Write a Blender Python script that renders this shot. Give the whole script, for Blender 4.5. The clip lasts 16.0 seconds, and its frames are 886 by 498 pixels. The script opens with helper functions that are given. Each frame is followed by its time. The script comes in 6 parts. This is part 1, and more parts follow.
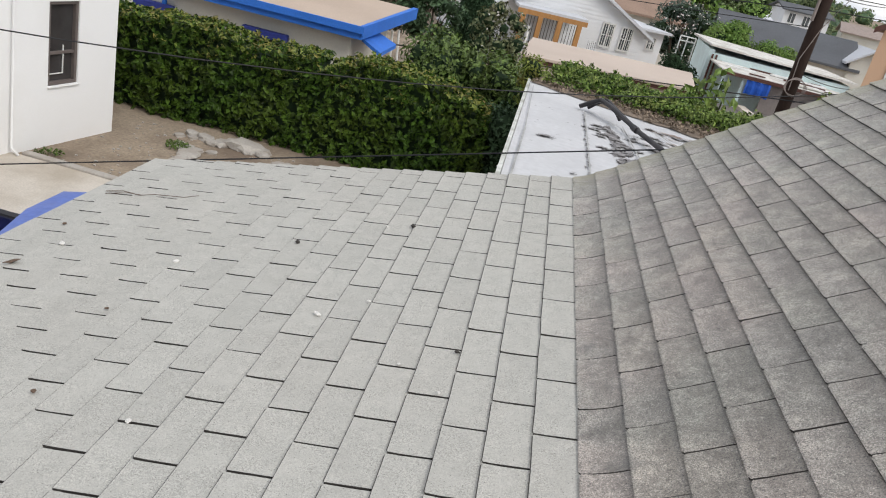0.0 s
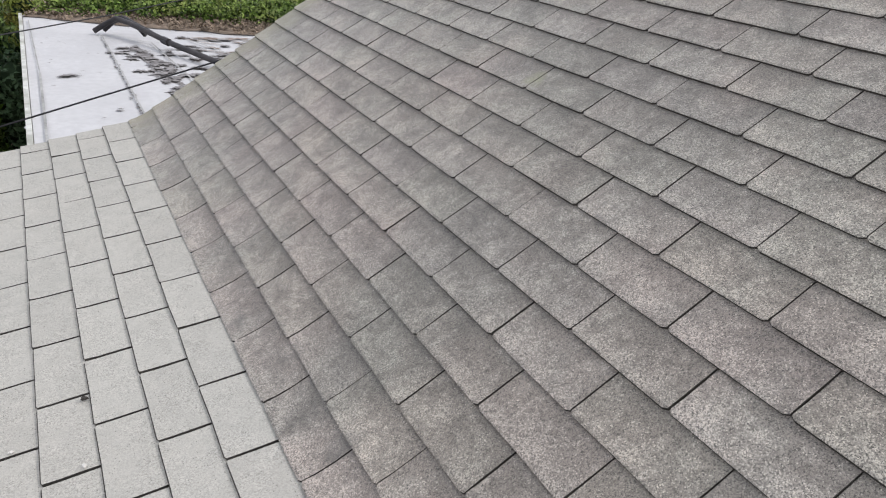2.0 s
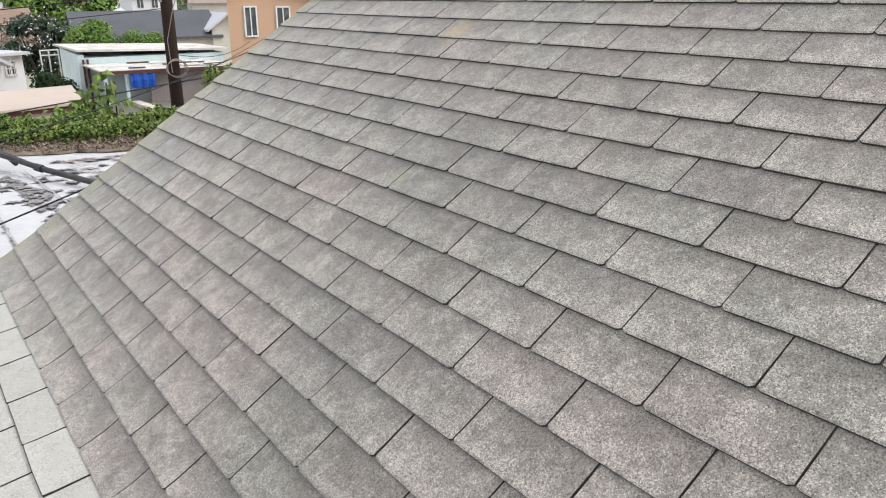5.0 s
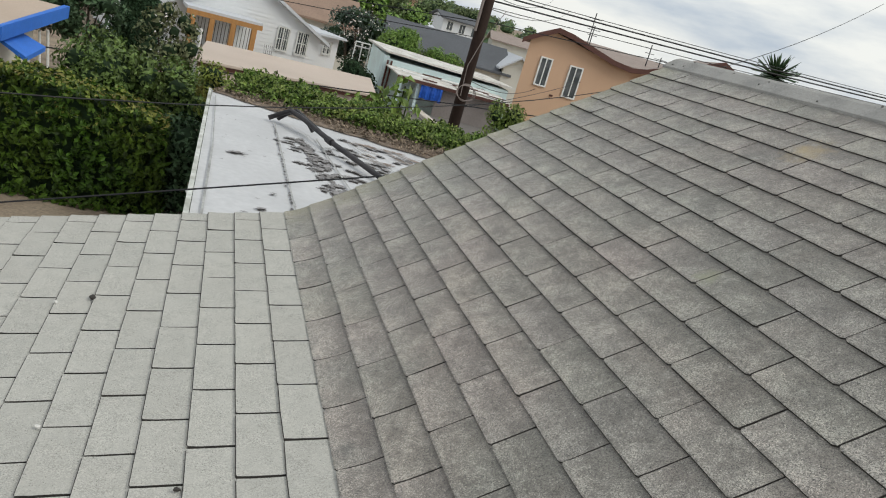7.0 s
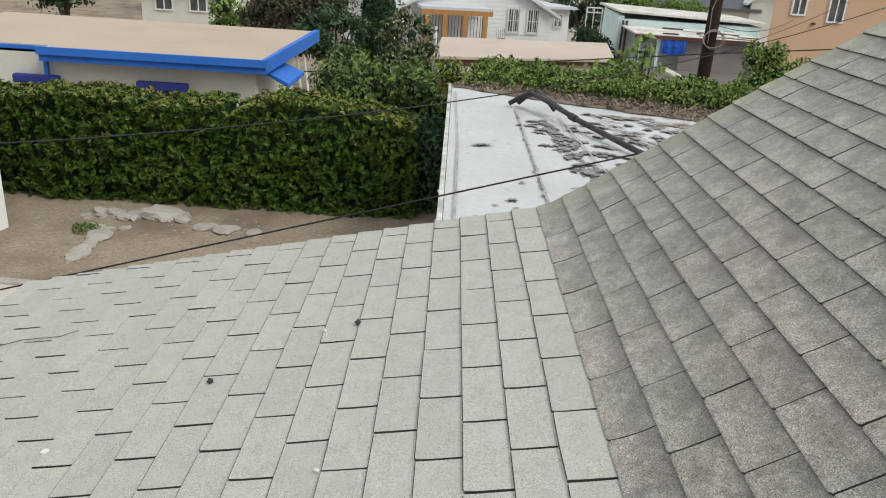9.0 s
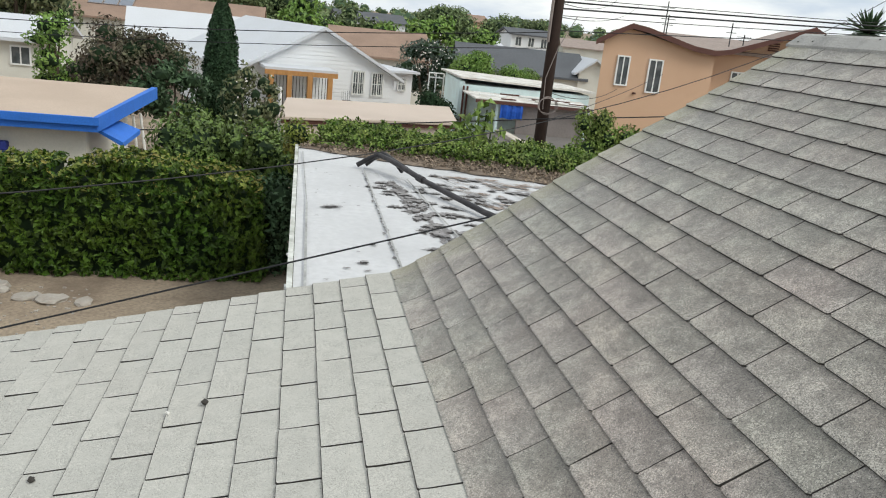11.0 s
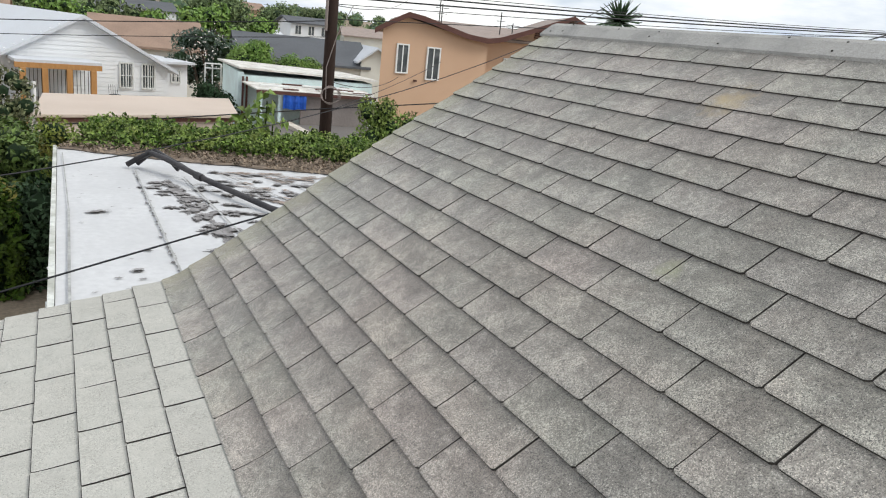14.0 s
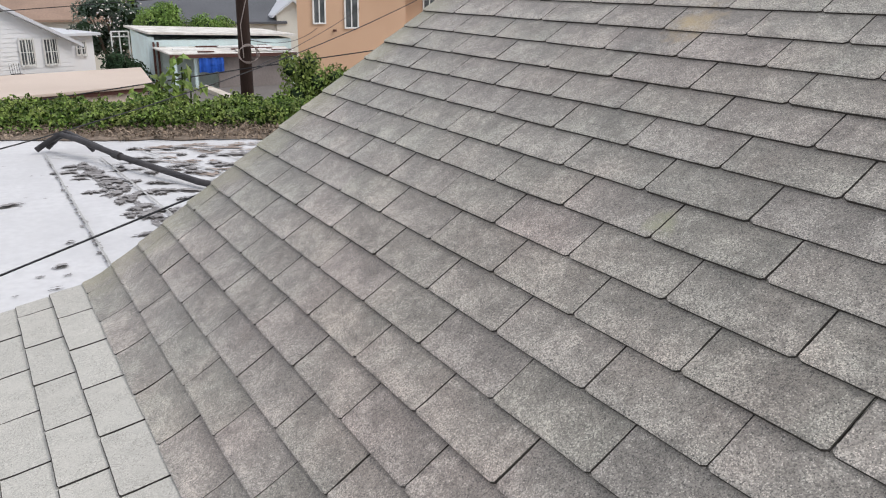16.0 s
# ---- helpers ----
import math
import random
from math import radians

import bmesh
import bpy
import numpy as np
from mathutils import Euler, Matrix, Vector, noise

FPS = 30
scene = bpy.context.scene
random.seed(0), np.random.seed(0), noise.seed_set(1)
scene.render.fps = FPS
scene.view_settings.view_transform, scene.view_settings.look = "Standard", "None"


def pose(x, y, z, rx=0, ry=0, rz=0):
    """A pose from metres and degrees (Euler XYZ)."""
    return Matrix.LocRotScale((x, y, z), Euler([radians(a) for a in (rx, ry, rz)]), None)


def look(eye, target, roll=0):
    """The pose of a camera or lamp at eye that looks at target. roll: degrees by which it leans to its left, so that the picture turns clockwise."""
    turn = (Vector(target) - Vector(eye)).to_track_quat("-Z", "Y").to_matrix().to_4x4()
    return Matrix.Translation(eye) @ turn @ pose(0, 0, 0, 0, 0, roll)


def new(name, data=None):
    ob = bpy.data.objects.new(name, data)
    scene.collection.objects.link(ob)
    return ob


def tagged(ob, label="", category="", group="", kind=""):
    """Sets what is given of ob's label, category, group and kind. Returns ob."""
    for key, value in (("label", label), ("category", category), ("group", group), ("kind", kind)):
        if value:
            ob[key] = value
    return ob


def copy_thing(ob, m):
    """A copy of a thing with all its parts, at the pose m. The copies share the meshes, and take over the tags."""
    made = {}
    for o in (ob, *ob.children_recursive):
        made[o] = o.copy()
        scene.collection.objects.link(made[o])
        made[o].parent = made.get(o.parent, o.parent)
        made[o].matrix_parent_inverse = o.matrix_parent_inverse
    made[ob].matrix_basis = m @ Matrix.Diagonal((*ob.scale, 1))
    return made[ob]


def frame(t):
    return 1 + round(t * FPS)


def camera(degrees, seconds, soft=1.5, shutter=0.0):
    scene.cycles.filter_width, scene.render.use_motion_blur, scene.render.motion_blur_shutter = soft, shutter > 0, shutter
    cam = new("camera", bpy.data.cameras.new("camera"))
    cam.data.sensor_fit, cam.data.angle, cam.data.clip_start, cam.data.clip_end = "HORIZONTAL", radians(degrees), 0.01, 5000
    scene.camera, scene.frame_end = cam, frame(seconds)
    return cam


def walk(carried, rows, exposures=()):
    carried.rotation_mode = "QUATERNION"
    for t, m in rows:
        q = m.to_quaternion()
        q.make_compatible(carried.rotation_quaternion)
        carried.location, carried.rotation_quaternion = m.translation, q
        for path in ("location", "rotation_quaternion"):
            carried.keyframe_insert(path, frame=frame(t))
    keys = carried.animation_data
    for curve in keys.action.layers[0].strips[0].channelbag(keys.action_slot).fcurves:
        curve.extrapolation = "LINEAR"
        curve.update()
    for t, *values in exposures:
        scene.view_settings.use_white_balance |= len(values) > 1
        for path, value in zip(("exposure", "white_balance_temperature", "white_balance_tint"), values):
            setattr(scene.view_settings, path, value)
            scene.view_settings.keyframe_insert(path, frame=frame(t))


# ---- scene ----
cam = camera(59.8, 16.0, 1.1)

PATH = [
    (0, (-0.375, -1.848, 1.212), (-0.489, -0.001, 0.452), 13.7),
    (0.5, (-0.303, -1.669, 1.212), (-0.645, 0.094, 0.331), 3.7),
    (1, (-0.245, -1.543, 1.199), (-0.123, 0.205, 0.235), -2.0),
    (1.5, (-0.294, -1.439, 1.215), (0.309, 0.262, 0.352), -0.0),
    (2, (-0.408, -1.422, 1.184), (0.485, 0.165, 0.357), 5.4),
    (2.5, (-0.358, -1.438, 1.174), (0.771, -0.019, 0.33), 2.0),
    (3, (-0.297, -1.483, 1.178), (0.978, -0.245, 0.261), 0.4),
    (3.5, (-0.261, -1.496, 1.212), (1.004, -0.279, 0.254), -0.9),
    (4, (-0.282, -1.502, 1.243), (0.847, -0.085, 0.396), -1.3),
    (4.2, (-0.261, -1.49, 1.252), (0.839, -0.007, 0.487), -2.1),
    (6.3, (-0.385, -1.306, 1.224), (0.56, 0.385, 0.728), 11.4),
    (6.5, (-0.428, -1.294, 1.225), (0.379, 0.461, 0.707), 13.4),
    (7, (-0.491, -1.267, 1.197), (0.151, 0.543, 0.638), 16.3),
    (7.5, (-0.542, -1.28, 1.179), (-0.089, 0.568, 0.561), 17.8),
    (8, (-0.549, -1.253, 1.173), (-0.288, 0.597, 0.459), 16.3),
    (8.5, (-0.515, -1.132, 1.162), (-0.443, 0.726, 0.426), 9.5),
    (9, (-0.471, -0.954, 1.189), (-0.46, 0.908, 0.459), 3.6),
    (9.5, (-0.453, -0.885, 1.182), (-0.397, 0.97, 0.438), 4.5),
    (10, (-0.497, -0.856, 1.192), (-0.162, 1.035, 0.631), 7.9),
    (10.2, (-0.51, -0.857, 1.191), (-0.136, 1.029, 0.639), 8.3),
    (12.3, (-0.419, -0.904, 1.203), (-0.012, 0.971, 0.64), 1.8),
    (12.5, (-0.405, -0.894, 1.198), (0.025, 0.976, 0.634), 2.1),
    (13, (-0.386, -0.886, 1.201), (0.181, 0.944, 0.624), 2.6),
    (13.5, (-0.355, -0.854, 1.207), (0.416, 0.904, 0.645), 3.9),
    (14, (-0.4, -0.832, 1.21), (0.486, 0.881, 0.68), 5.9),
    (14.5, (-0.461, -0.787, 1.208), (0.379, 0.952, 0.689), 8.5),
    (15, (-0.522, -0.816, 1.188), (0.369, 0.896, 0.662), 10.7),
    (15.5, (-0.481, -0.729, 1.174), (0.39, 0.965, 0.563), 8.6),
    (16, (-0.304, -0.548, 1.195), (0.701, 1.053, 0.543), 1.1),
]
EXPOSURES = [
    (0, 0.05, 6500, 10.5), (0.5, -0.05, 6500, 11), (1, -0.11, 6500, 12.5), (1.5, 0.02, 6450, 12.5), (2, 0.13, 6450, 13), (2.5, 0.24, 6430, 13),
    (3, 0.32, 6470, 13), (3.5, 0.38, 6470, 13), (4.2, 0.50, 6470, 13), (6.3, 0.13, 6600, 6), (7, -0.17, 6600, 5.5), (7.5, -0.31, 6600, 5), (8, 0.01, 6620, 5),
    (9, 0.04, 6620, 5), (10, 0.11, 6520, 5), (12.5, 0.20, 6600, 5), (13.5, 0.27, 6560, 6.5), (14.5, 0.14, 6460, 8.5), (15, 0.1, 6480, 10.5), (15.5, 0.07, 6480, 12.5), (16, 0.20, 6480, 12.5),
]
walk(cam, [(t, look(e, g, r)) for t, e, g, r in PATH], EXPOSURES)

# ---- world and light ----
world = bpy.data.worlds.new("sky")
scene.world = world
world.use_nodes = True
wn, wl = world.node_tree.nodes, world.node_tree.links
wn.clear()
w_out = wn.new("ShaderNodeOutputWorld")
w_bg = wn.new("ShaderNodeBackground")
w_sky = wn.new("ShaderNodeTexSky")
w_sky.sky_type = "NISHITA"
w_sky.sun_disc = False
w_sky.sun_elevation = radians(58)
w_sky.sun_rotation = radians(127)
w_sky.dust_density = 3.0
w_tc = wn.new("ShaderNodeTexCoord")
w_map = wn.new("ShaderNodeMapping")
w_map.inputs["Scale"].default_value = (1.0, 1.0, 4.0)
w_noise = wn.new("ShaderNodeTexNoise")
w_noise.inputs["Scale"].default_value = 3.2
w_noise.inputs["Detail"].default_value = 7
w_noise.inputs["Roughness"].default_value = 0.55
w_ramp = wn.new("ShaderNodeValToRGB")
w_ramp.color_ramp.elements[0].position, w_ramp.color_ramp.elements[0].color = 0.36, (5.2, 6.1, 7.7, 1)
w_ramp.color_ramp.elements[1].position, w_ramp.color_ramp.elements[1].color = 0.60, (11.2, 11.15, 11.1, 1)
w_mix = wn.new("ShaderNodeMix")
w_mix.data_type = "RGBA"
w_mix.inputs["Factor"].default_value = 0.88
wl.new(w_tc.outputs["Generated"], w_map.inputs["Vector"])
wl.new(w_map.outputs["Vector"], w_noise.inputs["Vector"])
wl.new(w_noise.outputs["Fac"], w_ramp.inputs["Fac"])
wl.new(w_sky.outputs["Color"], w_mix.inputs["A"])
wl.new(w_ramp.outputs["Color"], w_mix.inputs["B"])
wl.new(w_mix.outputs["Result"], w_bg.inputs["Color"])
w_bg.inputs["Strength"].default_value = 0.10
wl.new(w_bg.outputs["Background"], w_out.inputs["Surface"])

sun = new("sun", bpy.data.lights.new("sun", "SUN"))
sun.data.energy, sun.data.angle, sun.data.color = 1.6, radians(25), (1.0, 0.965, 0.91)
sun.matrix_world = look((0, 0, 0), (-0.55, 0.42, -0.72))


# ---- materials ----
def material(name, base, rough=0.85, metal=0.0, spread=0.12, grain=60.0, blotch=2.0, blotch_colour=None, blotch_amount=0.35,
             bump=0.15, random=0.0, spec=0.3, stretch=None, speckle=None, mottle=None, crumbs=None):
    """A procedural surface: base colour, fine grain, broad stains, relief and piece-to-piece change."""
    m = bpy.data.materials.new(name)
    m.use_nodes = True
    n, l = m.node_tree.nodes, m.node_tree.links
    b = n["Principled BSDF"]
    b.inputs["Roughness"].default_value, b.inputs["Metallic"].default_value = rough, metal
    b.inputs["Specular IOR Level"].default_value = spec
    geo = n.new("ShaderNodeNewGeometry")
    vec = geo.outputs["Position"]
    if stretch:
        mp = n.new("ShaderNodeMapping")
        mp.inputs["Scale"].default_value = stretch
        l.new(vec, mp.inputs["Vector"])
        vec = mp.outputs["Vector"]
    fine = n.new("ShaderNodeTexNoise")
    fine.inputs["Scale"].default_value, fine.inputs["Detail"].default_value = grain, 3
    broad = n.new("ShaderNodeTexNoise")
    broad.inputs["Scale"].default_value, broad.inputs["Detail"].default_value = blotch, 5
    l.new(vec, fine.inputs["Vector"]), l.new(vec, broad.inputs["Vector"])
    ramp = n.new("ShaderNodeValToRGB")
    lo = [max(0, c * (1 - spread)) for c in base]
    hi = [min(1, c * (1 + spread)) for c in base]
    ramp.color_ramp.elements[0].position, ramp.color_ramp.elements[0].color = 0.3, (*lo, 1)
    ramp.color_ramp.elements[1].position, ramp.color_ramp.elements[1].color = 0.7, (*hi, 1)
    l.new(fine.outputs["Fac"], ramp.inputs["Fac"])
    colour = ramp.outputs["Color"]
    stain = n.new("ShaderNodeValToRGB")
    stain.color_ramp.elements[0].position, stain.color_ramp.elements[1].position = 0.42, 0.66
    l.new(broad.outputs["Fac"], stain.inputs["Fac"])
    mix = n.new("ShaderNodeMix")
    mix.data_type = "RGBA"
    scale = n.new("ShaderNodeMath")
    scale.operation = "MULTIPLY"
    scale.inputs[1].default_value = blotch_amount
    l.new(stain.outputs["Color"], scale.inputs[0])
    l.new(scale.outputs["Value"], mix.inputs["Factor"])
    l.new(colour, mix.inputs["A"])
    mix.inputs["B"].default_value = (*(blotch_colour or [c * 0.6 for c in base]), 1)
    colour = mix.outputs["Result"]
    if speckle:
        sp = n.new("ShaderNodeTexVoronoi")
        sp.inputs["Scale"].default_value = speckle[0]
        l.new(vec, sp.inputs["Vector"])
        spr = n.new("ShaderNodeValToRGB")
        spr.color_ramp.elements[0].position, spr.color_ramp.elements[0].color = 0.0, (speckle[1],) * 3 + (1,)
        spr.color_ramp.elements[1].position, spr.color_ramp.elements[1].color = 1.0, (speckle[2],) * 3 + (1,)
        one = n.new("ShaderNodeSeparateColor")
        l.new(sp.outputs["Color"], one.inputs["Color"]), l.new(one.outputs["Red"], spr.inputs["Fac"])
        mul = n.new("ShaderNodeMix")
        mul.data_type, mul.blend_type = "RGBA", "MULTIPLY"
        worn = n.new("ShaderNodeTexNoise")
        worn.inputs["Scale"].default_value, worn.inputs["Detail"].default_value = 11, 4
        l.new(vec, worn.inputs["Vector"])
        wr = n.new("ShaderNodeMapRange")
        wr.inputs["From Min"].default_value, wr.inputs["From Max"].default_value = 0.40, 0.56
        wr.inputs["To Min"].default_value, wr.inputs["To Max"].default_value = 0.45, 1.0
        l.new(worn.outputs["Fac"], wr.inputs["Value"]), l.new(wr.outputs["Result"], mul.inputs["Factor"])
        l.new(colour, mul.inputs["A"]), l.new(spr.outputs["Color"], mul.inputs["B"])
        colour = mul.outputs["Result"]
    if mottle:
        mo = n.new("ShaderNodeTexNoise")
        mo.inputs["Scale"].default_value, mo.inputs["Detail"].default_value, mo.inputs["Roughness"].default_value = mottle[0], 6, 0.7
        l.new(vec, mo.inputs["Vector"])
        mor = n.new("ShaderNodeMapRange")
        mor.inputs["From Min"].default_value, mor.inputs["From Max"].default_value = 0.36, 0.64
        mor.inputs["To Min"].default_value, mor.inputs["To Max"].default_value = mottle[1], mottle[2]
        l.new(mo.outputs["Fac"], mor.inputs["Value"])
        mom = n.new("ShaderNodeMix")
        mom.data_type, mom.blend_type = "RGBA", "MULTIPLY"
        mom.inputs["Factor"].default_value = 1.0
        l.new(colour, mom.inputs["A"]), l.new(mor.outputs["Result"], mom.inputs["B"])
        colour = mom.outputs["Result"]
    if crumbs:
        cv = n.new("ShaderNodeTexVoronoi")
        cv.inputs["Scale"].default_value = crumbs[0]
        l.new(vec, cv.inputs["Vector"])
        cr = n.new("ShaderNodeMapRange")
        cr.inputs["From Min"].default_value, cr.inputs["From Max"].default_value = 0.16, 0.3
        cr.inputs["To Min"].default_value, cr.inputs["To Max"].default_value = crumbs[1], 1.0
        l.new(cv.outputs["Distance"], cr.inputs["Value"])
        few = n.new("ShaderNodeMath")
        few.operation = "GREATER_THAN"
        few.inputs[1].default_value = 0.80
        sep = n.new("ShaderNodeSeparateColor")
        l.new(cv.outputs["Color"], sep.inputs["Color"]), l.new(sep.outputs["Red"], few.inputs[0])
        cm = n.new("ShaderNodeMix")
        cm.data_type, cm.blend_type = "RGBA", "MULTIPLY"
        l.new(few.outputs["Value"], cm.inputs["Factor"])
        l.new(colour, cm.inputs["A"]), l.new(cr.outputs["Result"], cm.inputs["B"])
        colour = cm.outputs["Result"]
    if random:
        info = n.new("ShaderNodeObjectInfo")
        add = n.new("ShaderNodeMath")
        add.operation = "ADD"
        l.new(info.outputs["Random"], add.inputs[0]), l.new(geo.outputs["Random Per Island"], add.inputs[1])
        fr = n.new("ShaderNodeMath")
        fr.operation = "FRACT"
        l.new(add.outputs["Value"], fr.inputs[0])
        rr = n.new("ShaderNodeMapRange")
        rr.inputs["To Min"].default_value, rr.inputs["To Max"].default_value = 1 - random, 1 + random
        l.new(fr.outputs["Value"], rr.inputs["Value"])
        hsv = n.new("ShaderNodeHueSaturation")
        l.new(rr.outputs["Result"], hsv.inputs["Value"])
        l.new(colour, hsv.inputs["Color"])
        colour = hsv.outputs["Color"]
    l.new(colour, b.inputs["Base Color"])
    if bump:
        bp = n.new("ShaderNodeBump")
        bp.inputs["Strength"].default_value, bp.inputs["Distance"].default_value = bump, 0.4 / grain
        l.new(fine.outputs["Fac"], bp.inputs["Height"])
        l.new(bp.outputs["Normal"], b.inputs["Normal"])
    return m


M = {}
M["shingle_pale"] = material("shingle_pale", (0.46, 0.45, 0.41), 0.9, spread=0.05, grain=240, blotch=1.4, blotch_colour=(0.47, 0.445, 0.40), blotch_amount=0.3, bump=0.7, random=0.035, speckle=(380, 0.70, 1.22), mottle=(14, 0.94, 1.04), crumbs=(170, 0.40))


def weathered_shingle(name, dark, pale, stains):
    """Old mineral shingle: dull grey ground, worn pale granules in patches that thicken towards each tab's lower edge;
    the same fade paints some shade at its top.
    """
    m = bpy.data.materials.new(name)
    m.use_nodes = True
    n, l = m.node_tree.nodes, m.node_tree.links
    b = n["Principled BSDF"]
    b.inputs["Roughness"].default_value, b.inputs["Specular IOR Level"].default_value = 0.6, 0.8
    b.inputs["Sheen Weight"].default_value, b.inputs["Sheen Roughness"].default_value = 0.24, 0.4
    pos = n.new("ShaderNodeNewGeometry").outputs["Position"]
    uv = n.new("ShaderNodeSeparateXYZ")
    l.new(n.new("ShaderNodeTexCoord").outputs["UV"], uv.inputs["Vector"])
    info = n.new("ShaderNodeObjectInfo")

    def noise_at(scale, detail, rough=0.6):
        t = n.new("ShaderNodeTexNoise")
        t.inputs["Scale"].default_value, t.inputs["Detail"].default_value, t.inputs["Roughness"].default_value = scale, detail, rough
        l.new(pos, t.inputs["Vector"])
        return t.outputs["Fac"]

    def sum_of(*terms):
        """Sum of (value, weight) pairs."""
        last = None
        for value, weight in terms:
            k = n.new("ShaderNodeMath")
            k.operation = "MULTIPLY_ADD"
            k.inputs[1].default_value = weight
            l.new(value, k.inputs[0])
            if last is not None:
                l.new(last, k.inputs[2])
            else:
                k.inputs[2].default_value = 0.0
            last = k.outputs["Value"]
        return last

    def span(value, lo, hi, a, z):
        k = n.new("ShaderNodeMapRange")
        k.inputs["From Min"].default_value, k.inputs["From Max"].default_value = lo, hi
        k.inputs["To Min"].default_value, k.inputs["To Max"].default_value = a, z
        l.new(value, k.inputs["Value"])
        return k.outputs["Result"]

    def blend(kind, factor, a, c):
        k = n.new("ShaderNodeMix")
        k.data_type, k.blend_type = "RGBA", kind
        for socket, v in ((k.inputs["Factor"], factor), (k.inputs["A"], a), (k.inputs["B"], c)):
            if isinstance(v, (int, float)):
                socket.default_value = v
            elif isinstance(v, tuple):
                socket.default_value = (*v, 1)
            else:
                l.new(v, socket)
        return k.outputs["Result"]

    cells = n.new("ShaderNodeTexVoronoi")
    cells.inputs["Scale"].default_value = 430
    l.new(pos, cells.inputs["Vector"])
    grain = n.new("ShaderNodeSeparateColor")
    l.new(cells.outputs["Color"], grain.inputs["Color"])
    clumps = n.new("ShaderNodeTexVoronoi")
    clumps.inputs["Scale"].default_value = 270
    l.new(pos, clumps.inputs["Vector"])
    lump = n.new("ShaderNodeSeparateColor")
    l.new(clumps.outputs["Color"], lump.inputs["Color"])
    # the uphill term darkens each tab's top: part wear, part painted shade
    wear_and_shade = sum_of((noise_at(11.0, 7, 0.7), 0.95), (noise_at(40.0, 4, 0.6), 0.45), (uv.outputs["Y"], -0.30), (info.outputs["Random"], 0.025))
    worn = span(wear_and_shade, 0.48, 0.79, 0.0, 1.0)
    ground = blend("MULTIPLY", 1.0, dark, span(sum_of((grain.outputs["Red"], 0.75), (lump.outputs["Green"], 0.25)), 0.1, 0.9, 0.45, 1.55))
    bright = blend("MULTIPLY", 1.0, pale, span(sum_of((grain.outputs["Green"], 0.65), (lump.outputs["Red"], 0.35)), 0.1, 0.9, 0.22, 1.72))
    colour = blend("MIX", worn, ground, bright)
    # single bleached granules, thick in the worn patches and sparse elsewhere
    loose = span(sum_of((grain.outputs["Blue"], 1.0), (worn, 0.24)), 0.97, 1.03, 0.0, 0.8)
    colour = blend("MIX", loose, colour, tuple(min(0.62, 1.75 * v) for v in pale))
    bare = span(sum_of((grain.outputs["Red"], -1.0), (worn, 0.06)), -0.14, -0.04, 0.0, 0.7)
    colour = blend("MULTIPLY", bare, colour, (0.45, 0.44, 0.43))
    colour = blend("MULTIPLY", 1.0, colour, span(noise_at(7.0, 5, 0.65), 0.34, 0.66, 0.79, 1.12))
    colour = blend("MULTIPLY", 1.0, colour, span(noise_at(1.1, 3), 0.35, 0.65, 0.93, 1.07))
    fleck = span(cells.outputs["Distance"], 0.0, 0.9, 1.12, 0.86)
    colour = blend("MULTIPLY", 1.0, colour, fleck)
    warm = span(noise_at(2.3, 3), 0.42, 0.60, 0.0, 1.0)
    colour = blend("MULTIPLY", warm, colour, (1.035, 0.98, 0.98))
    far = n.new("ShaderNodeVectorMath")
    far.operation = "DISTANCE"
    far.inputs[1].default_value = (0.55, 1.05, 0.35)
    l.new(pos, far.inputs[0])
    ruddy = span(sum_of((far.outputs["Value"], 1.0), (noise_at(3.0, 4), 0.7)), 0.65, 1.15, 1.0, 0.0)
    colour = blend("MULTIPLY", ruddy, colour, (1.02, 0.985, 0.985))
    place = n.new("ShaderNodeSeparateXYZ")
    l.new(pos, place.inputs["Vector"])
    lichen = span(sum_of((place.outputs["Y"], 1.0), (noise_at(9.0, 5), 0.5)), 2.72, 2.98, 0.0, 0.5)
    colour = blend("MIX", lichen, colour, (0.30, 0.28, 0.16))
    turn = n.new("ShaderNodeMath")
    turn.operation = "FRACT"
    l.new(sum_of((info.outputs["Random"], 7.31)), turn.inputs[0])
    colour = blend("MULTIPLY", span(turn.outputs["Value"], 0, 1, 0, 0.8), colour, (0.96, 1.0, 0.95))
    colour = blend("MULTIPLY", 1.0, colour, span(info.outputs["Random"], 0, 1, 0.94, 1.06))
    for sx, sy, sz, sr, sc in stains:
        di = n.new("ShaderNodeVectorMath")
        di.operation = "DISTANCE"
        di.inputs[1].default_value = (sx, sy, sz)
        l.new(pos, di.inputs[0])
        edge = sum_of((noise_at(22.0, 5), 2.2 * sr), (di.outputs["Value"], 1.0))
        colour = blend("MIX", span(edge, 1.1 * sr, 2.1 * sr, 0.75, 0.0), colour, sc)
    l.new(colour, b.inputs["Base Color"])
    bp = n.new("ShaderNodeBump")
    bp.inputs["Strength"].default_value, bp.inputs["Distance"].default_value = 0.9, 0.0016
    l.new(sum_of((noise_at(260.0, 3), 0.7), (grain.outputs["Blue"], 0.5), (worn, 0.25)), bp.inputs["Height"])
    l.new(bp.outputs["Normal"], b.inputs["Normal"])
    return m


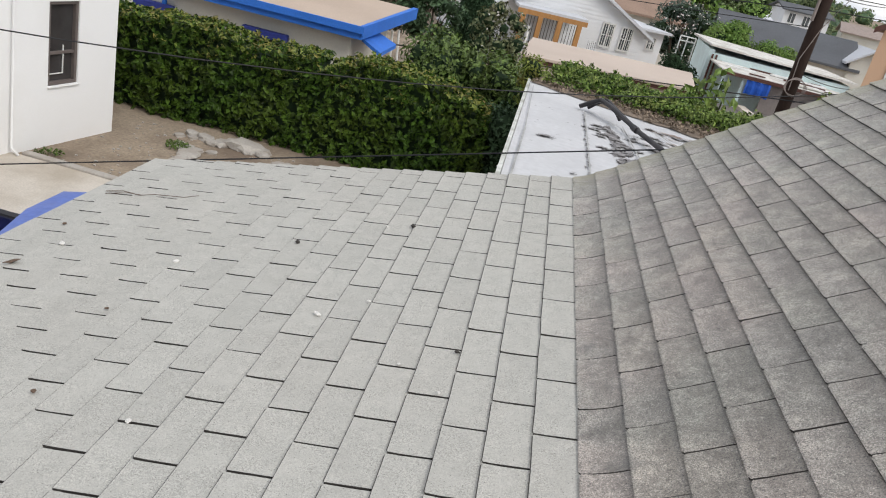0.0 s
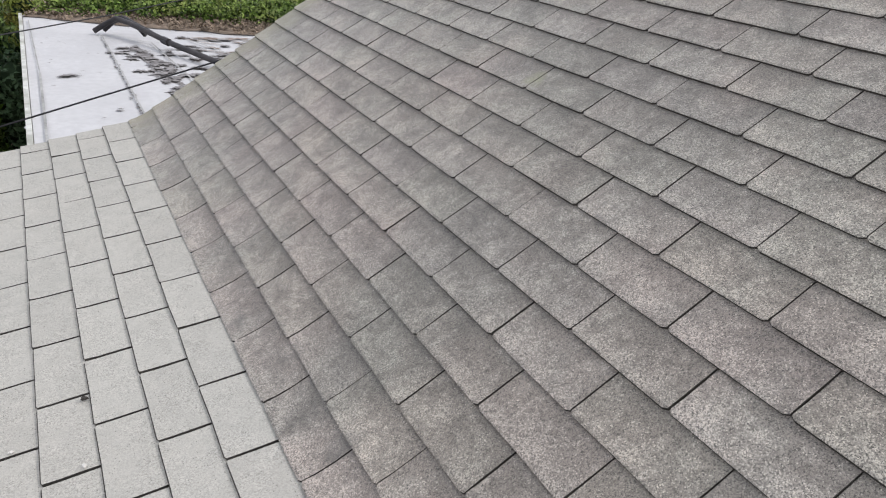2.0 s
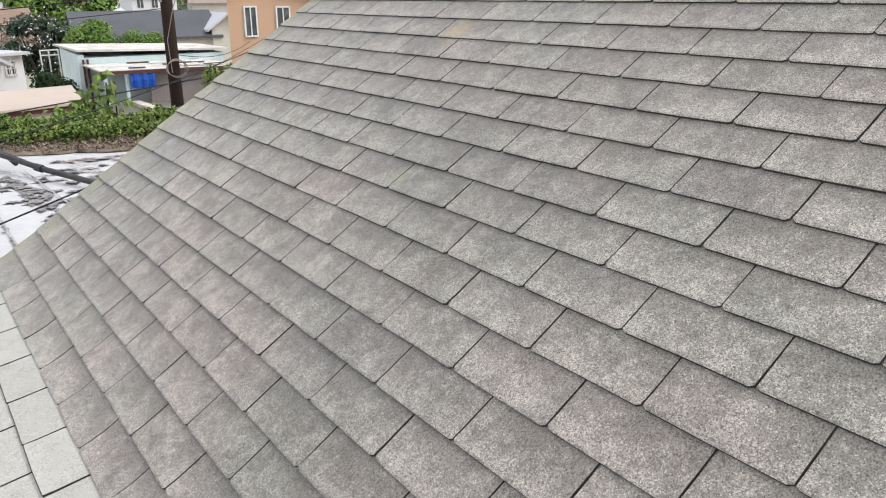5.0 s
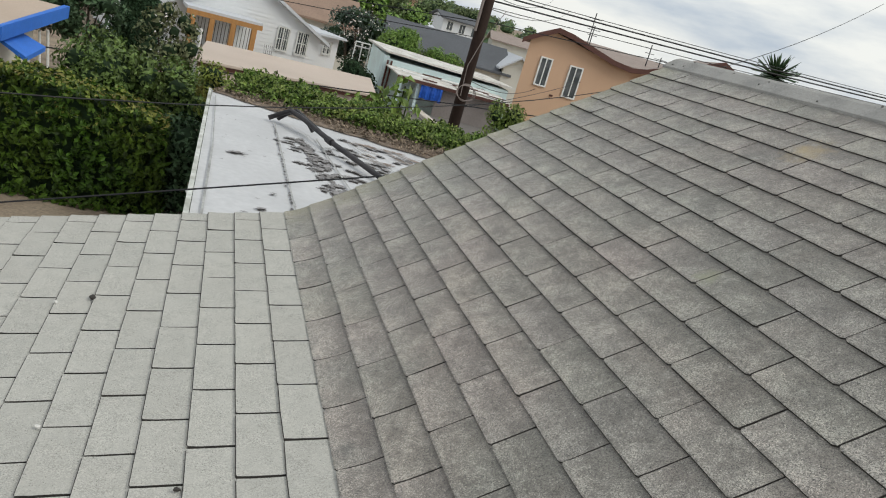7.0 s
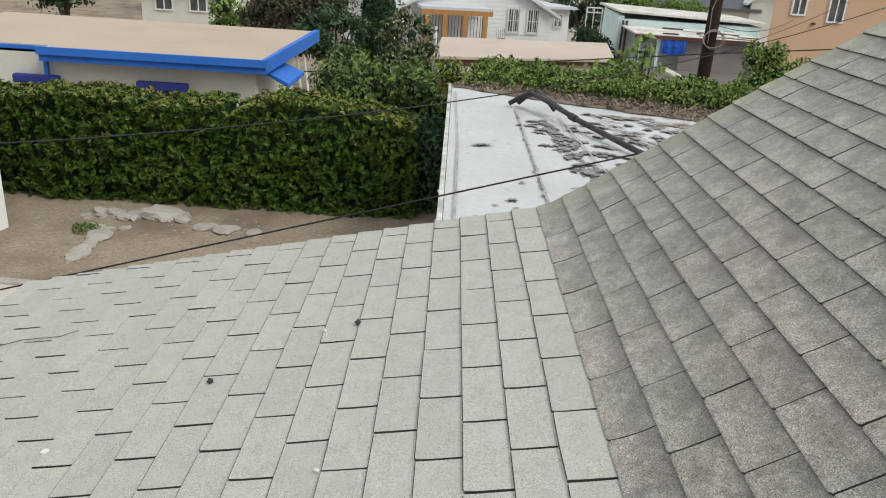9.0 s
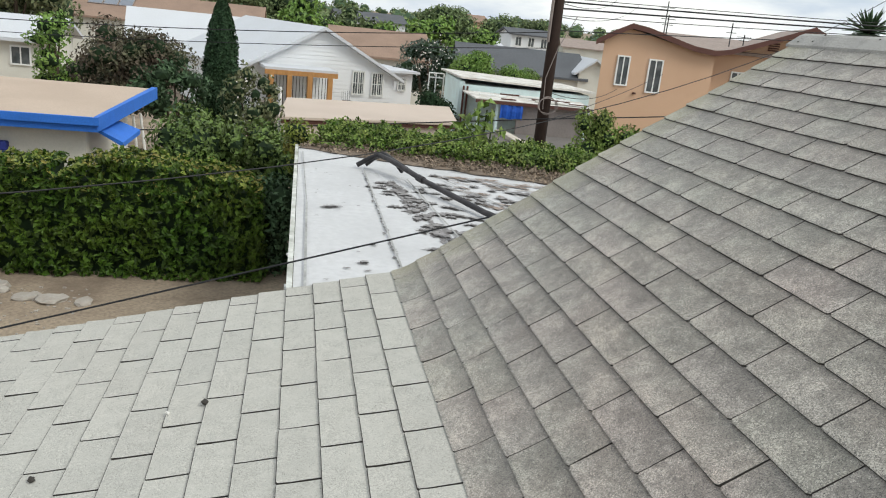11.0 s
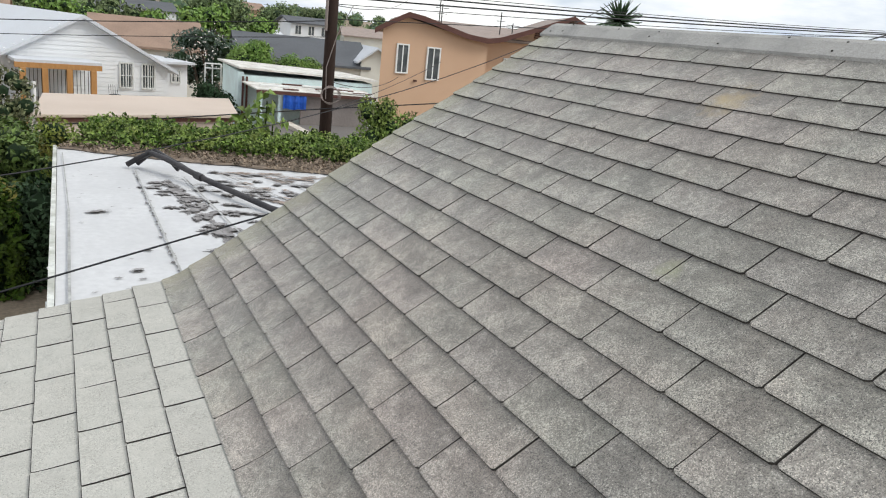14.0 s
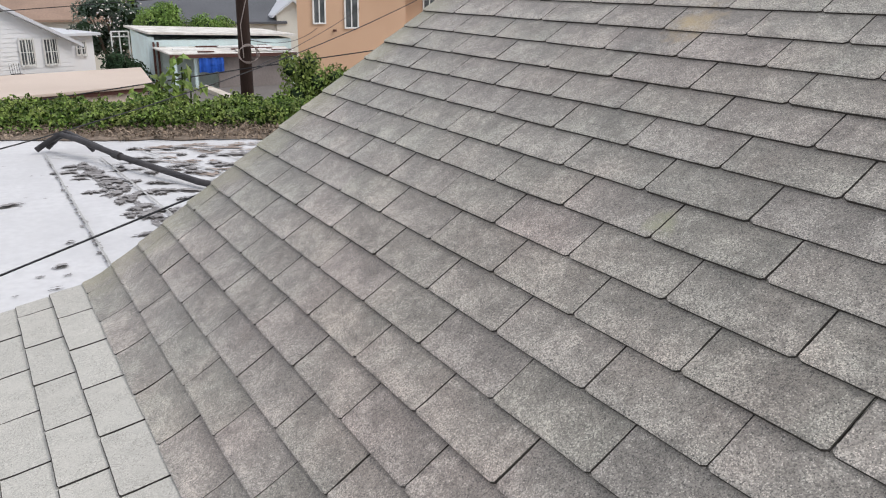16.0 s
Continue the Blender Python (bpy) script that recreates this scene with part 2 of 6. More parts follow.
M["shingle_grey"] = weathered_shingle("shingle_grey", (0.197, 0.179, 0.154), (0.352, 0.326, 0.286),
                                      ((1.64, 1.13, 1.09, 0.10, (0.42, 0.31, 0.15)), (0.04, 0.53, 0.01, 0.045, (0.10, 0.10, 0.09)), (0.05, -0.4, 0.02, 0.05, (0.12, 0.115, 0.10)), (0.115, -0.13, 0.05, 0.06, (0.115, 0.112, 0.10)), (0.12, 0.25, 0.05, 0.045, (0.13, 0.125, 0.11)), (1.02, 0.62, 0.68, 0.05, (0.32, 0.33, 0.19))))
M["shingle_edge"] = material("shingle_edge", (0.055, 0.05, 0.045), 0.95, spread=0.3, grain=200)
# near-black deck: shade and dirt down in the slots, put into its colour
M["deck_dark"] = material("deck_dark", (0.025, 0.024, 0.023), 0.95)
M["cap"] = material("cap", (0.36, 0.35, 0.33), 0.9, spread=0.12, grain=200, blotch=7, blotch_colour=(0.2, 0.2, 0.19), blotch_amount=0.5, speckle=(300, 0.75, 1.2))
M["stucco_white"] = material("stucco_white", (0.87, 0.87, 0.86), 0.9, spread=0.03, grain=90, blotch=0.8, blotch_colour=(0.70, 0.68, 0.64), blotch_amount=0.3, bump=0.25)
M["stucco_tan"] = material("stucco_tan", (0.58, 0.385, 0.26), 0.92, spread=0.04, grain=50, blotch=0.5, blotch_colour=(0.52, 0.335, 0.22), blotch_amount=0.4)
M["paint_blue"] = material("paint_blue", (0.035, 0.17, 0.62), 0.6, spread=0.08, grain=30, blotch=2, blotch_amount=0.25)
M["paint_white"] = material("paint_white", (0.78, 0.78, 0.76), 0.6, spread=0.03, grain=40, blotch=3, blotch_colour=(0.6, 0.58, 0.54), blotch_amount=0.25)
M["dirt"] = material("dirt", (0.31, 0.25, 0.185), 0.98, spread=0.22, grain=25, blotch=0.9, blotch_colour=(0.155, 0.115, 0.085), blotch_amount=0.8, bump=0.8)
M["concrete"] = material("concrete", (0.60, 0.55, 0.48), 0.9, spread=0.1, grain=45, blotch=1.3, blotch_colour=(0.34, 0.28, 0.21), blotch_amount=0.6)
M["membrane"] = material("membrane", (0.56, 0.56, 0.565), 0.7, spread=0.06, grain=14, blotch=1.1, blotch_colour=(0.47, 0.47, 0.475), blotch_amount=0.55, bump=0.1)
M["trim_worn"] = material("trim_worn", (0.60, 0.61, 0.57), 0.75, spread=0.12, grain=18, blotch=3.2, blotch_colour=(0.22, 0.22, 0.17), blotch_amount=0.75)
M["leaf"] = material("leaf", (0.032, 0.068, 0.007), 0.5, spread=0.3, grain=8, blotch=1.1, blotch_colour=(0.062, 0.086, 0.010), blotch_amount=0.5, bump=0, random=0.65, spec=0.18)
M["wood"] = material("wood", (0.036, 0.022, 0.017), 0.9, spread=0.3, grain=30, stretch=(3, 3, 0.25))


# ---- building helpers ----
def part(name, bm, mat, parent=None, label="", smooth=False, bevel=0.0):
    me = bpy.data.meshes.new(name)
    if smooth:
        for f in bm.faces:
            f.smooth = True
    bm.to_mesh(me)
    bm.free()
    me.materials.append(mat)
    ob = new(name, me)
    ob.parent = parent
    if label:
        ob["label"] = label
    if bevel:
        md = ob.modifiers.new("edges", "BEVEL")
        md.width, md.segments, md.limit_method = bevel, 2, "ANGLE"
    return ob


def thing(name, x, y, z, rz=0, label="", category="", group="", kind=""):
    ob = new(name)
    ob.empty_display_size = 0.1
    ob.matrix_world = pose(x, y, z, 0, 0, rz)
    return tagged(ob, label, category, group, kind)


def box(bm, x0, x1, y0, y1, z0, z1):
    v = [bm.verts.new(p) for p in ((x0, y0, z0), (x1, y0, z0), (x1, y1, z0), (x0, y1, z0), (x0, y0, z1), (x1, y0, z1), (x1, y1, z1), (x0, y1, z1))]
    for q in ((3, 2, 1, 0), (4, 5, 6, 7), (0, 1, 5, 4), (1, 2, 6, 5), (2, 3, 7, 6), (3, 0, 4, 7)):
        bm.faces.new([v[i] for i in q])


def boxes(*rows):
    bm = bmesh.new()
    for r in rows:
        box(bm, *r)
    return bm


def slab(bm, outline, z0, z1):
    """A flat prism over a polygon given anticlockwise from above."""
    lo = [bm.verts.new((x, y, z0)) for x, y in outline]
    hi = [bm.verts.new((x, y, z1)) for x, y in outline]
    bm.faces.new(hi), bm.faces.new(lo[::-1])
    for i in range(len(lo)):
        j = (i + 1) % len(lo)
        bm.faces.new((lo[i], lo[j], hi[j], hi[i]))


def tube(bm, points, r, sides=8, r1=None):
    """A round bar along points."""
    rings = []
    pts = [Vector(p) for p in points]
    for i, p in enumerate(pts):
        d = (pts[min(i + 1, len(pts) - 1)] - pts[max(i - 1, 0)]).normalized()
        a = d.cross(Vector((0, 0, 1)) if abs(d.z) < 0.9 else Vector((1, 0, 0))).normalized()
        b = d.cross(a)
        rr = r if r1 is None else r + (r1 - r) * i / (len(pts) - 1)
        rings.append([bm.verts.new(p + a * rr * math.cos(t * math.tau / sides) + b * rr * math.sin(t * math.tau / sides)) for t in range(sides)])
    for q, s in zip(rings, rings[1:]):
        for i in range(sides):
            bm.faces.new((q[i], q[(i + 1) % sides], s[(i + 1) % sides], s[i]))
    bm.faces.new(rings[0][::-1]), bm.faces.new(rings[-1])
    bmesh.ops.recalc_face_normals(bm, faces=bm.faces)


# ---- the roof under foot ----
TAB, THICK = 0.305, 0.011
RAKE, BACK, SLOPE = 2.72, -6.2, radians(12.5)
STEEP = radians(34.1)
EXPOSE, LOW_ROWS, MAIN_ROWS, START = 0.1276, 20, 18, 0.004
GROUND = -2.9
PROFILE = ((radians(27.5), 0.1345, radians(15)), (radians(32.4), 0.134, radians(4)), (radians(34.9), 0.1320, 0.0), (radians(34.5), 0.1292, 0.0), (radians(33.7), 0.126, 0.0), (radians(34.1), 0.122, 0.0))


def course(c):
    """Lower edge (x, z), angle, length and bend of a course; course 0 is the first of the steep side."""
    if c < 0:
        far, near = c - 0.0026 * c * c, (c + 1) - 0.0026 * (c + 1) ** 2
        return START + far * EXPOSE * math.cos(SLOPE), far * EXPOSE * math.sin(SLOPE), SLOPE, (near - far) * EXPOSE, 0.0
    x, z = START, 0.0
    for i in range(c + 1):
        a, e, bend = PROFILE[i] if i < 3 else PROFILE[3] if i < 9 else PROFILE[4] if i < 14 else PROFILE[5]
        if i == c:
            return x, z, a, e, bend
        x, z = x + e * math.cos(a), z + e * math.sin(a)


RIDGE_X, RIDGE_Z = course(MAIN_ROWS)[0] + 0.078, course(MAIN_ROWS)[1] + 0.056


# ---- ground ----
def ground_z(x, y):
    if y < 14:
        return GROUND
    if y < 44:
        return GROUND - 1.9 * (0.5 - 0.5 * math.cos(math.pi * (y - 14) / 30))
    if y < 120:
        return GROUND - 1.9
    return GROUND - 1.9 + 11 * (0.5 - 0.5 * math.cos(math.pi * min(1.0, (y - 120) / 500)))


def ground_sheet():
    bm = bmesh.new()
    xs = [-900, -300, -120, -60, -30, -15, -8, 0, 8, 15, 30, 60, 120, 300, 900]
    ys = [-900, -200, -60, -20, 0, 8, 14, 17, 20, 23, 26, 29, 32, 35, 38, 41, 44, 60, 90, 120, 180, 250, 330, 420, 520, 620, 1500]
    grid = [[bm.verts.new((x, y, ground_z(x, y))) for x in xs] for y in ys]
    for a, b in zip(grid, grid[1:]):
        for i in range(len(xs) - 1):
            bm.faces.new((a[i], a[i + 1], b[i + 1], b[i]))
    return tagged(part("ground", bm, M["dirt"], smooth=True), "bare brown dirt yard with small stones", "ground", kind="structure")


ground_sheet()


# ---- foliage ----
def leaf_mesh(name, centres, facing, size, seed, droop=0.25):
    """Many folded leaves, each two quads along a midrib, in one mesh."""
    rng = np.random.default_rng(seed)
    c = np.asarray(centres, float)
    f = np.asarray(facing, float)
    n = len(c)
    f = f + rng.normal(0, 0.55, (n, 3))
    f /= np.linalg.norm(f, axis=1)[:, None]
    t = np.cross(f, rng.normal(0, 1, (n, 3)))
    t[:, 2] -= droop
    t /= np.linalg.norm(t, axis=1)[:, None] + 1e-9
    s = np.cross(f, t)
    s /= np.linalg.norm(s, axis=1)[:, None] + 1e-9
    f = np.cross(t, s)
    ln = (size * rng.uniform(0.6, 1.35, n))[:, None]
    w = ln * rng.uniform(0.2, 0.32, n)[:, None]
    base, tip, mid = c - t * ln * 0.5, c + t * ln * 0.5 - f * ln * 0.12, c + f * 0
    l, r = mid + s * w + f * w * 0.4, mid - s * w + f * w * 0.4
    v = np.stack([base, r, tip, l, mid], 1).reshape(-1, 3)
    o = (np.arange(n) * 5)[:, None]
    tri = np.concatenate([o + [0, 1, 4], o + [1, 2, 4], o + [2, 3, 4], o + [3, 0, 4]], 1).reshape(-1, 3)
    me = bpy.data.meshes.new(name)
    me.from_pydata(v.tolist(), [], tri.tolist())
    return me


def leaves(name, centres, facing, size, seed, mat, parent=None, label=""):
    me = leaf_mesh(name, centres, facing, size, seed)
    me.materials.append(mat)
    ob = new(name, me)
    ob.parent = parent
    if label:
        ob["label"] = label
    return ob


def clump_points(rng, blobs, per_area, shell=0.75):
    """Points near the surface of many round clumps: centre, radius (or radii)."""
    pts, nor = [], []
    for x, y, z, r in blobs:
        rx, ry, rz = (r, r, r) if not isinstance(r, tuple) else r
        k = max(8, int(per_area * 4 * math.pi * ((rx * ry + ry * rz + rx * rz) / 3)))
        d = rng.normal(0, 1, (k, 3))
        d /= np.linalg.norm(d, axis=1)[:, None]
        rad = shell + (1.08 - shell) * rng.random(k) ** 0.7
        pts.append(np.array((x, y, z)) + d * rad[:, None] * np.array((rx, ry, rz)))
        nor.append(d + np.array((0, 0, 0.35)))
    return np.concatenate(pts), np.concatenate(nor)


def blob_core(bm, blobs, shrink=0.8):
    for x, y, z, r in blobs:
        rr = (r, r, r) if not isinstance(r, tuple) else r
        m = Matrix.Translation((x, y, z)) @ Matrix.Diagonal((rr[0] * shrink, rr[1] * shrink, rr[2] * shrink, 1))
        bmesh.ops.create_icosphere(bm, subdivisions=1, radius=1, matrix=m)


def tree(name, x, y, z, h, r, seed, leaf="leaf", density=22, size=0.22, label="", clumps=16, flat=0.75, trunk_part=0.45, trunk_r=None):
    """A tapered trunk, limbs and a crown of leaf clumps with an uneven outline."""
    rng = np.random.default_rng(seed)
    root = thing(name, x, y, z, 0, label or "broad green garden tree with an uneven crown", "tree")
    tr = trunk_r or max(0.05, h * 0.03)
    bm = bmesh.new()
    tube(bm, [(0, 0, -0.3), (0.03 * h * rng.normal(), 0.02 * h * rng.normal(), h * trunk_part * 0.5), (0.03 * h * rng.normal(), 0, h * trunk_part), (0, 0, h * 0.75)], tr, 7, tr * 0.35)
    blobs = []
    top = h * (1 - trunk_part)
    for i in range(clumps):
        a, u = rng.uniform(0, math.tau), rng.uniform(-0.9, 1)
        q = r * math.sqrt(max(0.05, 1 - u * u)) * rng.uniform(0.35, 0.8)
        cx, cy, cz = q * math.cos(a), q * math.sin(a), h * trunk_part + top * 0.5 + u * top * 0.38
        blobs.append((cx, cy, cz, (r * rng.uniform(0.26, 0.46),) * 2 + (r * flat * rng.uniform(0.25, 0.42),)))
        if i < 6:
            tube(bm, [(0, 0, h * trunk_part * 0.8), (cx * 0.5, cy * 0.5, (cz + h * trunk_part) * 0.5), (cx, cy, cz)], tr * 0.45, 5, tr * 0.12)
    part("trunk", bm, M["bark"], root)
    p, n = clump_points(rng, blobs, density, 0.55)
    leaves("crown", p, n, size, seed + 1, M[leaf], root)
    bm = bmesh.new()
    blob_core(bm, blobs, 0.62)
    part("shade_crown", bm, M["leaf_shade"], root)
    return root


M["bark"] = material("bark", (0.10, 0.075, 0.055), 0.95, spread=0.3, grain=18, stretch=(2, 2, 0.3))
# near-black green for added cores: shade deep in the foliage, put into the colour
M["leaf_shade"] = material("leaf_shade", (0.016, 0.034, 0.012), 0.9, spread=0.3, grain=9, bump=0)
M["leaf_bright"] = material("leaf_bright", (0.14, 0.25, 0.045), 0.55, spread=0.25, grain=8, blotch=1.5, blotch_colour=(0.21, 0.28, 0.06), blotch_amount=0.5, bump=0, random=0.3, spec=0.4)
M["leaf_olive"] = material("leaf_olive", (0.14, 0.165, 0.075), 0.6, spread=0.3, grain=8, blotch=1.2, blotch_colour=(0.12, 0.10, 0.06), blotch_amount=0.5, bump=0, random=0.35)
M["leaf_dark"] = material("leaf_dark", (0.055, 0.10, 0.045), 0.6, spread=0.3, grain=8, blotch=1.2, blotch_amount=0.4, bump=0, random=0.35)
M["leaf_cypress"] = material("leaf_cypress", (0.03, 0.062, 0.028), 0.7, spread=0.3, grain=8, blotch=1.2, blotch_amount=0.4, bump=0, random=0.35, spec=0.2)
M["leaf_grey"] = material("leaf_grey", (0.075, 0.11, 0.08), 0.6, spread=0.3, grain=8, blotch=1.0, blotch_colour=(0.10, 0.12, 0.10), blotch_amount=0.5, bump=0, random=0.3)


def hedge_wall():
    """The clipped hedge: rows of clumps along its front and top over a dark core that paints the shade inside."""
    rng = np.random.default_rng(5)
    root = thing("hedge", -4.0, 11.2, GROUND, 0, "tall clipped dense green leafy hedge behind the dirt yard", "hedge")
    bm = bmesh.new()
    x0, x1 = -4.6, 3.1
    top = lambda x: 1.64 + 0.05 * math.sin(x * 2.1) + (0.08 if x > 0.75 else -0.02) - max(0.0, x - 2.2) * 0.35 - (0.14 if 0.1 < x < 0.42 else 0) - (0.1 if -1.3 < x < -1.1 else 0)
    pts, nor = [], []
    n = 15000
    xs = rng.uniform(x0, x1, n)
    zs = rng.uniform(0, 1, n)
    bulge = np.array([noise.noise(Vector((x * 1.3, z * 2.4, 2.0))) for x, z in zip(xs, zs)])
    for i in range(n):
        x = xs[i]
        t = top(x) + 0.07 * noise.noise(Vector((x * 5, 0, 4)))
        z = 0.02 + zs[i] * (t - 0.05)
        hole = noise.noise(Vector((x * 6.5, z * 6.5, 9.0))) + 0.5 * noise.noise(Vector((x * 13, z * 13, 3.0)))
        if hole < -0.08 and rng.random() < 0.88:
            continue
        y = -0.36 - 0.35 * (1 - zs[i]) * 0.25 + 0.13 * bulge[i] - 0.12 * hole - rng.random() * 0.1 + 0.28 * max(0.0, zs[i] - 0.85)
        pts.append((x, y, z)), nor.append((0.1 * rng.normal(), -0.9, 0.55))
    front = len(pts)
    for i in range(5200):
        x, y = rng.uniform(x0, x1), rng.uniform(-0.5, 0.7)
        t = top(x) + 0.10 * noise.noise(Vector((x * 4, y * 4, 7))) + 0.05 * rng.random() ** 2
        pts.append((x, y, t - 0.05)), nor.append((0, -0.25, 1))
    for i in range(1800):
        y, z = rng.uniform(-0.45, 0.7), rng.uniform(0.02, 1)
        pts.append((x1 + 0.05 * rng.normal() - 0.15 * z, y, z * 1.4)), nor.append((1, -0.3, 0.3))
    leaves("foliage", pts, nor, 0.105, 6, M["leaf"], root)
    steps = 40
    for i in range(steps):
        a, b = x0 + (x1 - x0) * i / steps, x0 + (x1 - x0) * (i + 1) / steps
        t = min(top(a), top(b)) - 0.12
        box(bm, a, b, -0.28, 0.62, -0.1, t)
    part("shade_core", bm, M["leaf_shade"], root)
    tips = [(p[0], p[1] - 0.02, p[2] + 0.03) for p in pts[front:front + 5200:3]] + [p for p in pts[:front:5] if p[2] > 1.15]
    leaves("young_foliage", tips, [(0, -0.5, 1)] * len(tips), 0.085, 9, M["leaf_young"], root, "yellow-green young leaves along the top")


M["leaf_mid"] = material("leaf_mid", (0.088, 0.142, 0.032), 0.5, spread=0.3, grain=8, blotch=1.3, blotch_colour=(0.12, 0.15, 0.04), blotch_amount=0.5, bump=0, random=0.45)
M["leaf_far"] = material("leaf_far", (0.14, 0.19, 0.08), 0.7, spread=0.3, grain=2, blotch=0.05, blotch_colour=(0.15, 0.16, 0.08), blotch_amount=0.6, bump=0, random=0.4)
M["leaf_young"] = material("leaf_young", (0.15, 0.19, 0.03), 0.5, spread=0.25, grain=10, blotch=2.5, blotch_colour=(0.20, 0.12, 0.04), blotch_amount=0.6, bump=0, random=0.3)
hedge_wall()


# ---- white building across the yard ----
def white_building():
    W = thing("white_building", -6.62, 9.30, GROUND, -10.46, "white stucco single-storey house with a dark sash window and door", "house")
    y0, h, th = -9.0, 3.5, 0.2
    part("wall", boxes((-th, 0, -0.77, 0, -0.2, h), (-th, 0, -1.32, -0.77, -0.2, 0.87), (-th, 0, -1.32, -0.77, 2.03, h), (-th, 0, -3.29, -1.32, -0.2, h),
                       (-th, 0, -4.3, -3.29, 1.95, h), (-th, 0, y0, -4.3, -0.2, h), (-th, 0, -4.3, -3.29, -0.2, 0.12)), M["stucco_white"], W)
    part("wall", boxes((-6, -th - 0.003, -0.2, 0, -0.2, h)), M["stucco_white"], W)
    part("wall", boxes((-6, -5.8, y0, -0.203, -0.2, h)), M["stucco_white"], W)
    part("roof", boxes((-6.15, 0.12, y0, 0.15, h, h + 0.14)), M["paint_white"], W, "flat white roof edge")
    win = part("window", boxes((-0.12, -0.02, -1.318, -1.27, 0.872, 2.028), (-0.12, -0.02, -0.82, -0.772, 0.872, 2.028), (-0.12, -0.02, -1.27, -0.82, 1.985, 2.028), (-0.12, -0.02, -1.27, -0.82, 0.872, 0.92),
                               (-0.11, -0.035, -1.27, -0.82, 1.30, 1.34)), M["window_dark"], W, "dark-framed sash window", bevel=0.004)
    part("pane", boxes((-0.085, -0.075, -1.27, -0.82, 0.92, 1.985)), M["glass_dark"], win)
    part("screen_frame", boxes((-0.06, -0.045, -1.26, -1.0, 1.02, 1.032), (-0.06, -0.045, -1.012, -1.0, 1.032, 1.42)), M["paint_white"], win, "thin pale screen frame")
    part("sill", boxes((-0.02, 0.03, -1.335, -0.755, 0.845, 0.868)), M["paint_white"], win, bevel=0.008)
    door = part("door", boxes((-0.12, -0.06, -4.298, -3.292, 0.122, 1.948)), M["door_dark"], W, "nearly black door")
    aw = part("awning", boxes(*[(0.003, 0.04, -4.5, -3.02, 1.86 + 0.075 * i, 1.928 + 0.075 * i) for i in range(9)]), M["paint_white"], W, "white slatted louvre awning")
    aw.data.transform(Matrix.Translation((0.05, 0, 1.8)) @ Matrix.Rotation(radians(9), 4, "Y") @ Matrix.Translation((0.1, 0, -1.8)))
    part("awning_frame", boxes((0.0, 0.12, -3.02, -2.99, 2.28, 2.31)), M["paint_white"], aw)
    bm = bmesh.new()
    tube(bm, [(0.05, -1.93, 3.5), (0.05, -1.95, 2.0), (0.05, -1.98, 0.12), (0.16, -1.96, 0.04)], 0.018, 8)
    part("downpipe", bm, M["stucco_white"], W, smooth=True)
    meter = part("meter_box", boxes((0.0, 0.10, -2.67, -2.40, 0.80, 1.30)), M["metal_taupe"], W, "taupe electric meter box", bevel=0.01)
    bm = bmesh.new()
    bmesh.ops.create_cone(bm, cap_ends=True, segments=16, radius1=0.075, radius2=0.065, depth=0.09, matrix=Matrix.Translation((0.145, -2.53, 1.12)) @ Matrix.Rotation(radians(90), 4, "Y"))
    part("dial", bm, M["metal_taupe"], meter)
    bm = bmesh.new()
    tube(bm, [(0.04, -2.58, 1.3), (0.04, -2.6, 3.5)], 0.025, 8)
    part("conduit", bm, M["stucco_white"], W, smooth=True)
    bm = boxes((0.0, 0.08, -2.7, -2.5, 1.74, 1.76))
    part("conduit_bracket", bm, M["paint_white"], W)


M["window_dark"] = material("window_dark", (0.15, 0.125, 0.115), 0.5, spread=0.1)
M["glass_dark"] = material("glass_dark", (0.05, 0.045, 0.045), 0.08, spread=0.2, grain=4, blotch=3, blotch_colour=(0.06, 0.06, 0.06), blotch_amount=0.4, bump=0, spec=0.5)
M["door_dark"] = material("door_dark", (0.012, 0.012, 0.014), 0.5)
M["metal_taupe"] = material("metal_taupe", (0.27, 0.23, 0.21), 0.55, spread=0.06, grain=40)
white_building()


# ---- flat roof of the low building beyond the gable ----
FLAT = -0.81


def low_building():
    B = thing("low_building", 0.03, 7.0, GROUND, 0, "low outbuilding with a white coated flat roof, torn in places", "outbuilding")
    z = FLAT - GROUND
    outline = [(-0.49, -3.45), (6.5, -3.45), (6.5, 1.2), (4.2, 1.9), (1.3, 3.35), (-0.45, 4.15)]
    bm = bmesh.new()
    slab(bm, outline, z - 0.16, z)
    part("roof", bm, M["membrane"], B, "white coated flat roofing")
    bm = bmesh.new()
    slab(bm, [(-0.30, -3.3), (6.3, -3.3), (6.3, 1.0), (4.1, 1.75), (1.3, 3.15), (-0.22, 3.95)], -0.2, z - 0.16)
    part("wall", bm, M["stucco_white"], B)
    edge = bmesh.new()
    for a, b in (((-0.54, -3.47), (-0.50, 4.15)),):
        slab(edge, [(a[0], a[1]), (a[0] + 0.045, a[1]), (b[0] + 0.045, b[1]), (b[0], b[1])], z - 0.2, z + 0.025)
    part("edge_trim", edge, M["trim_worn"], B)


low_building()


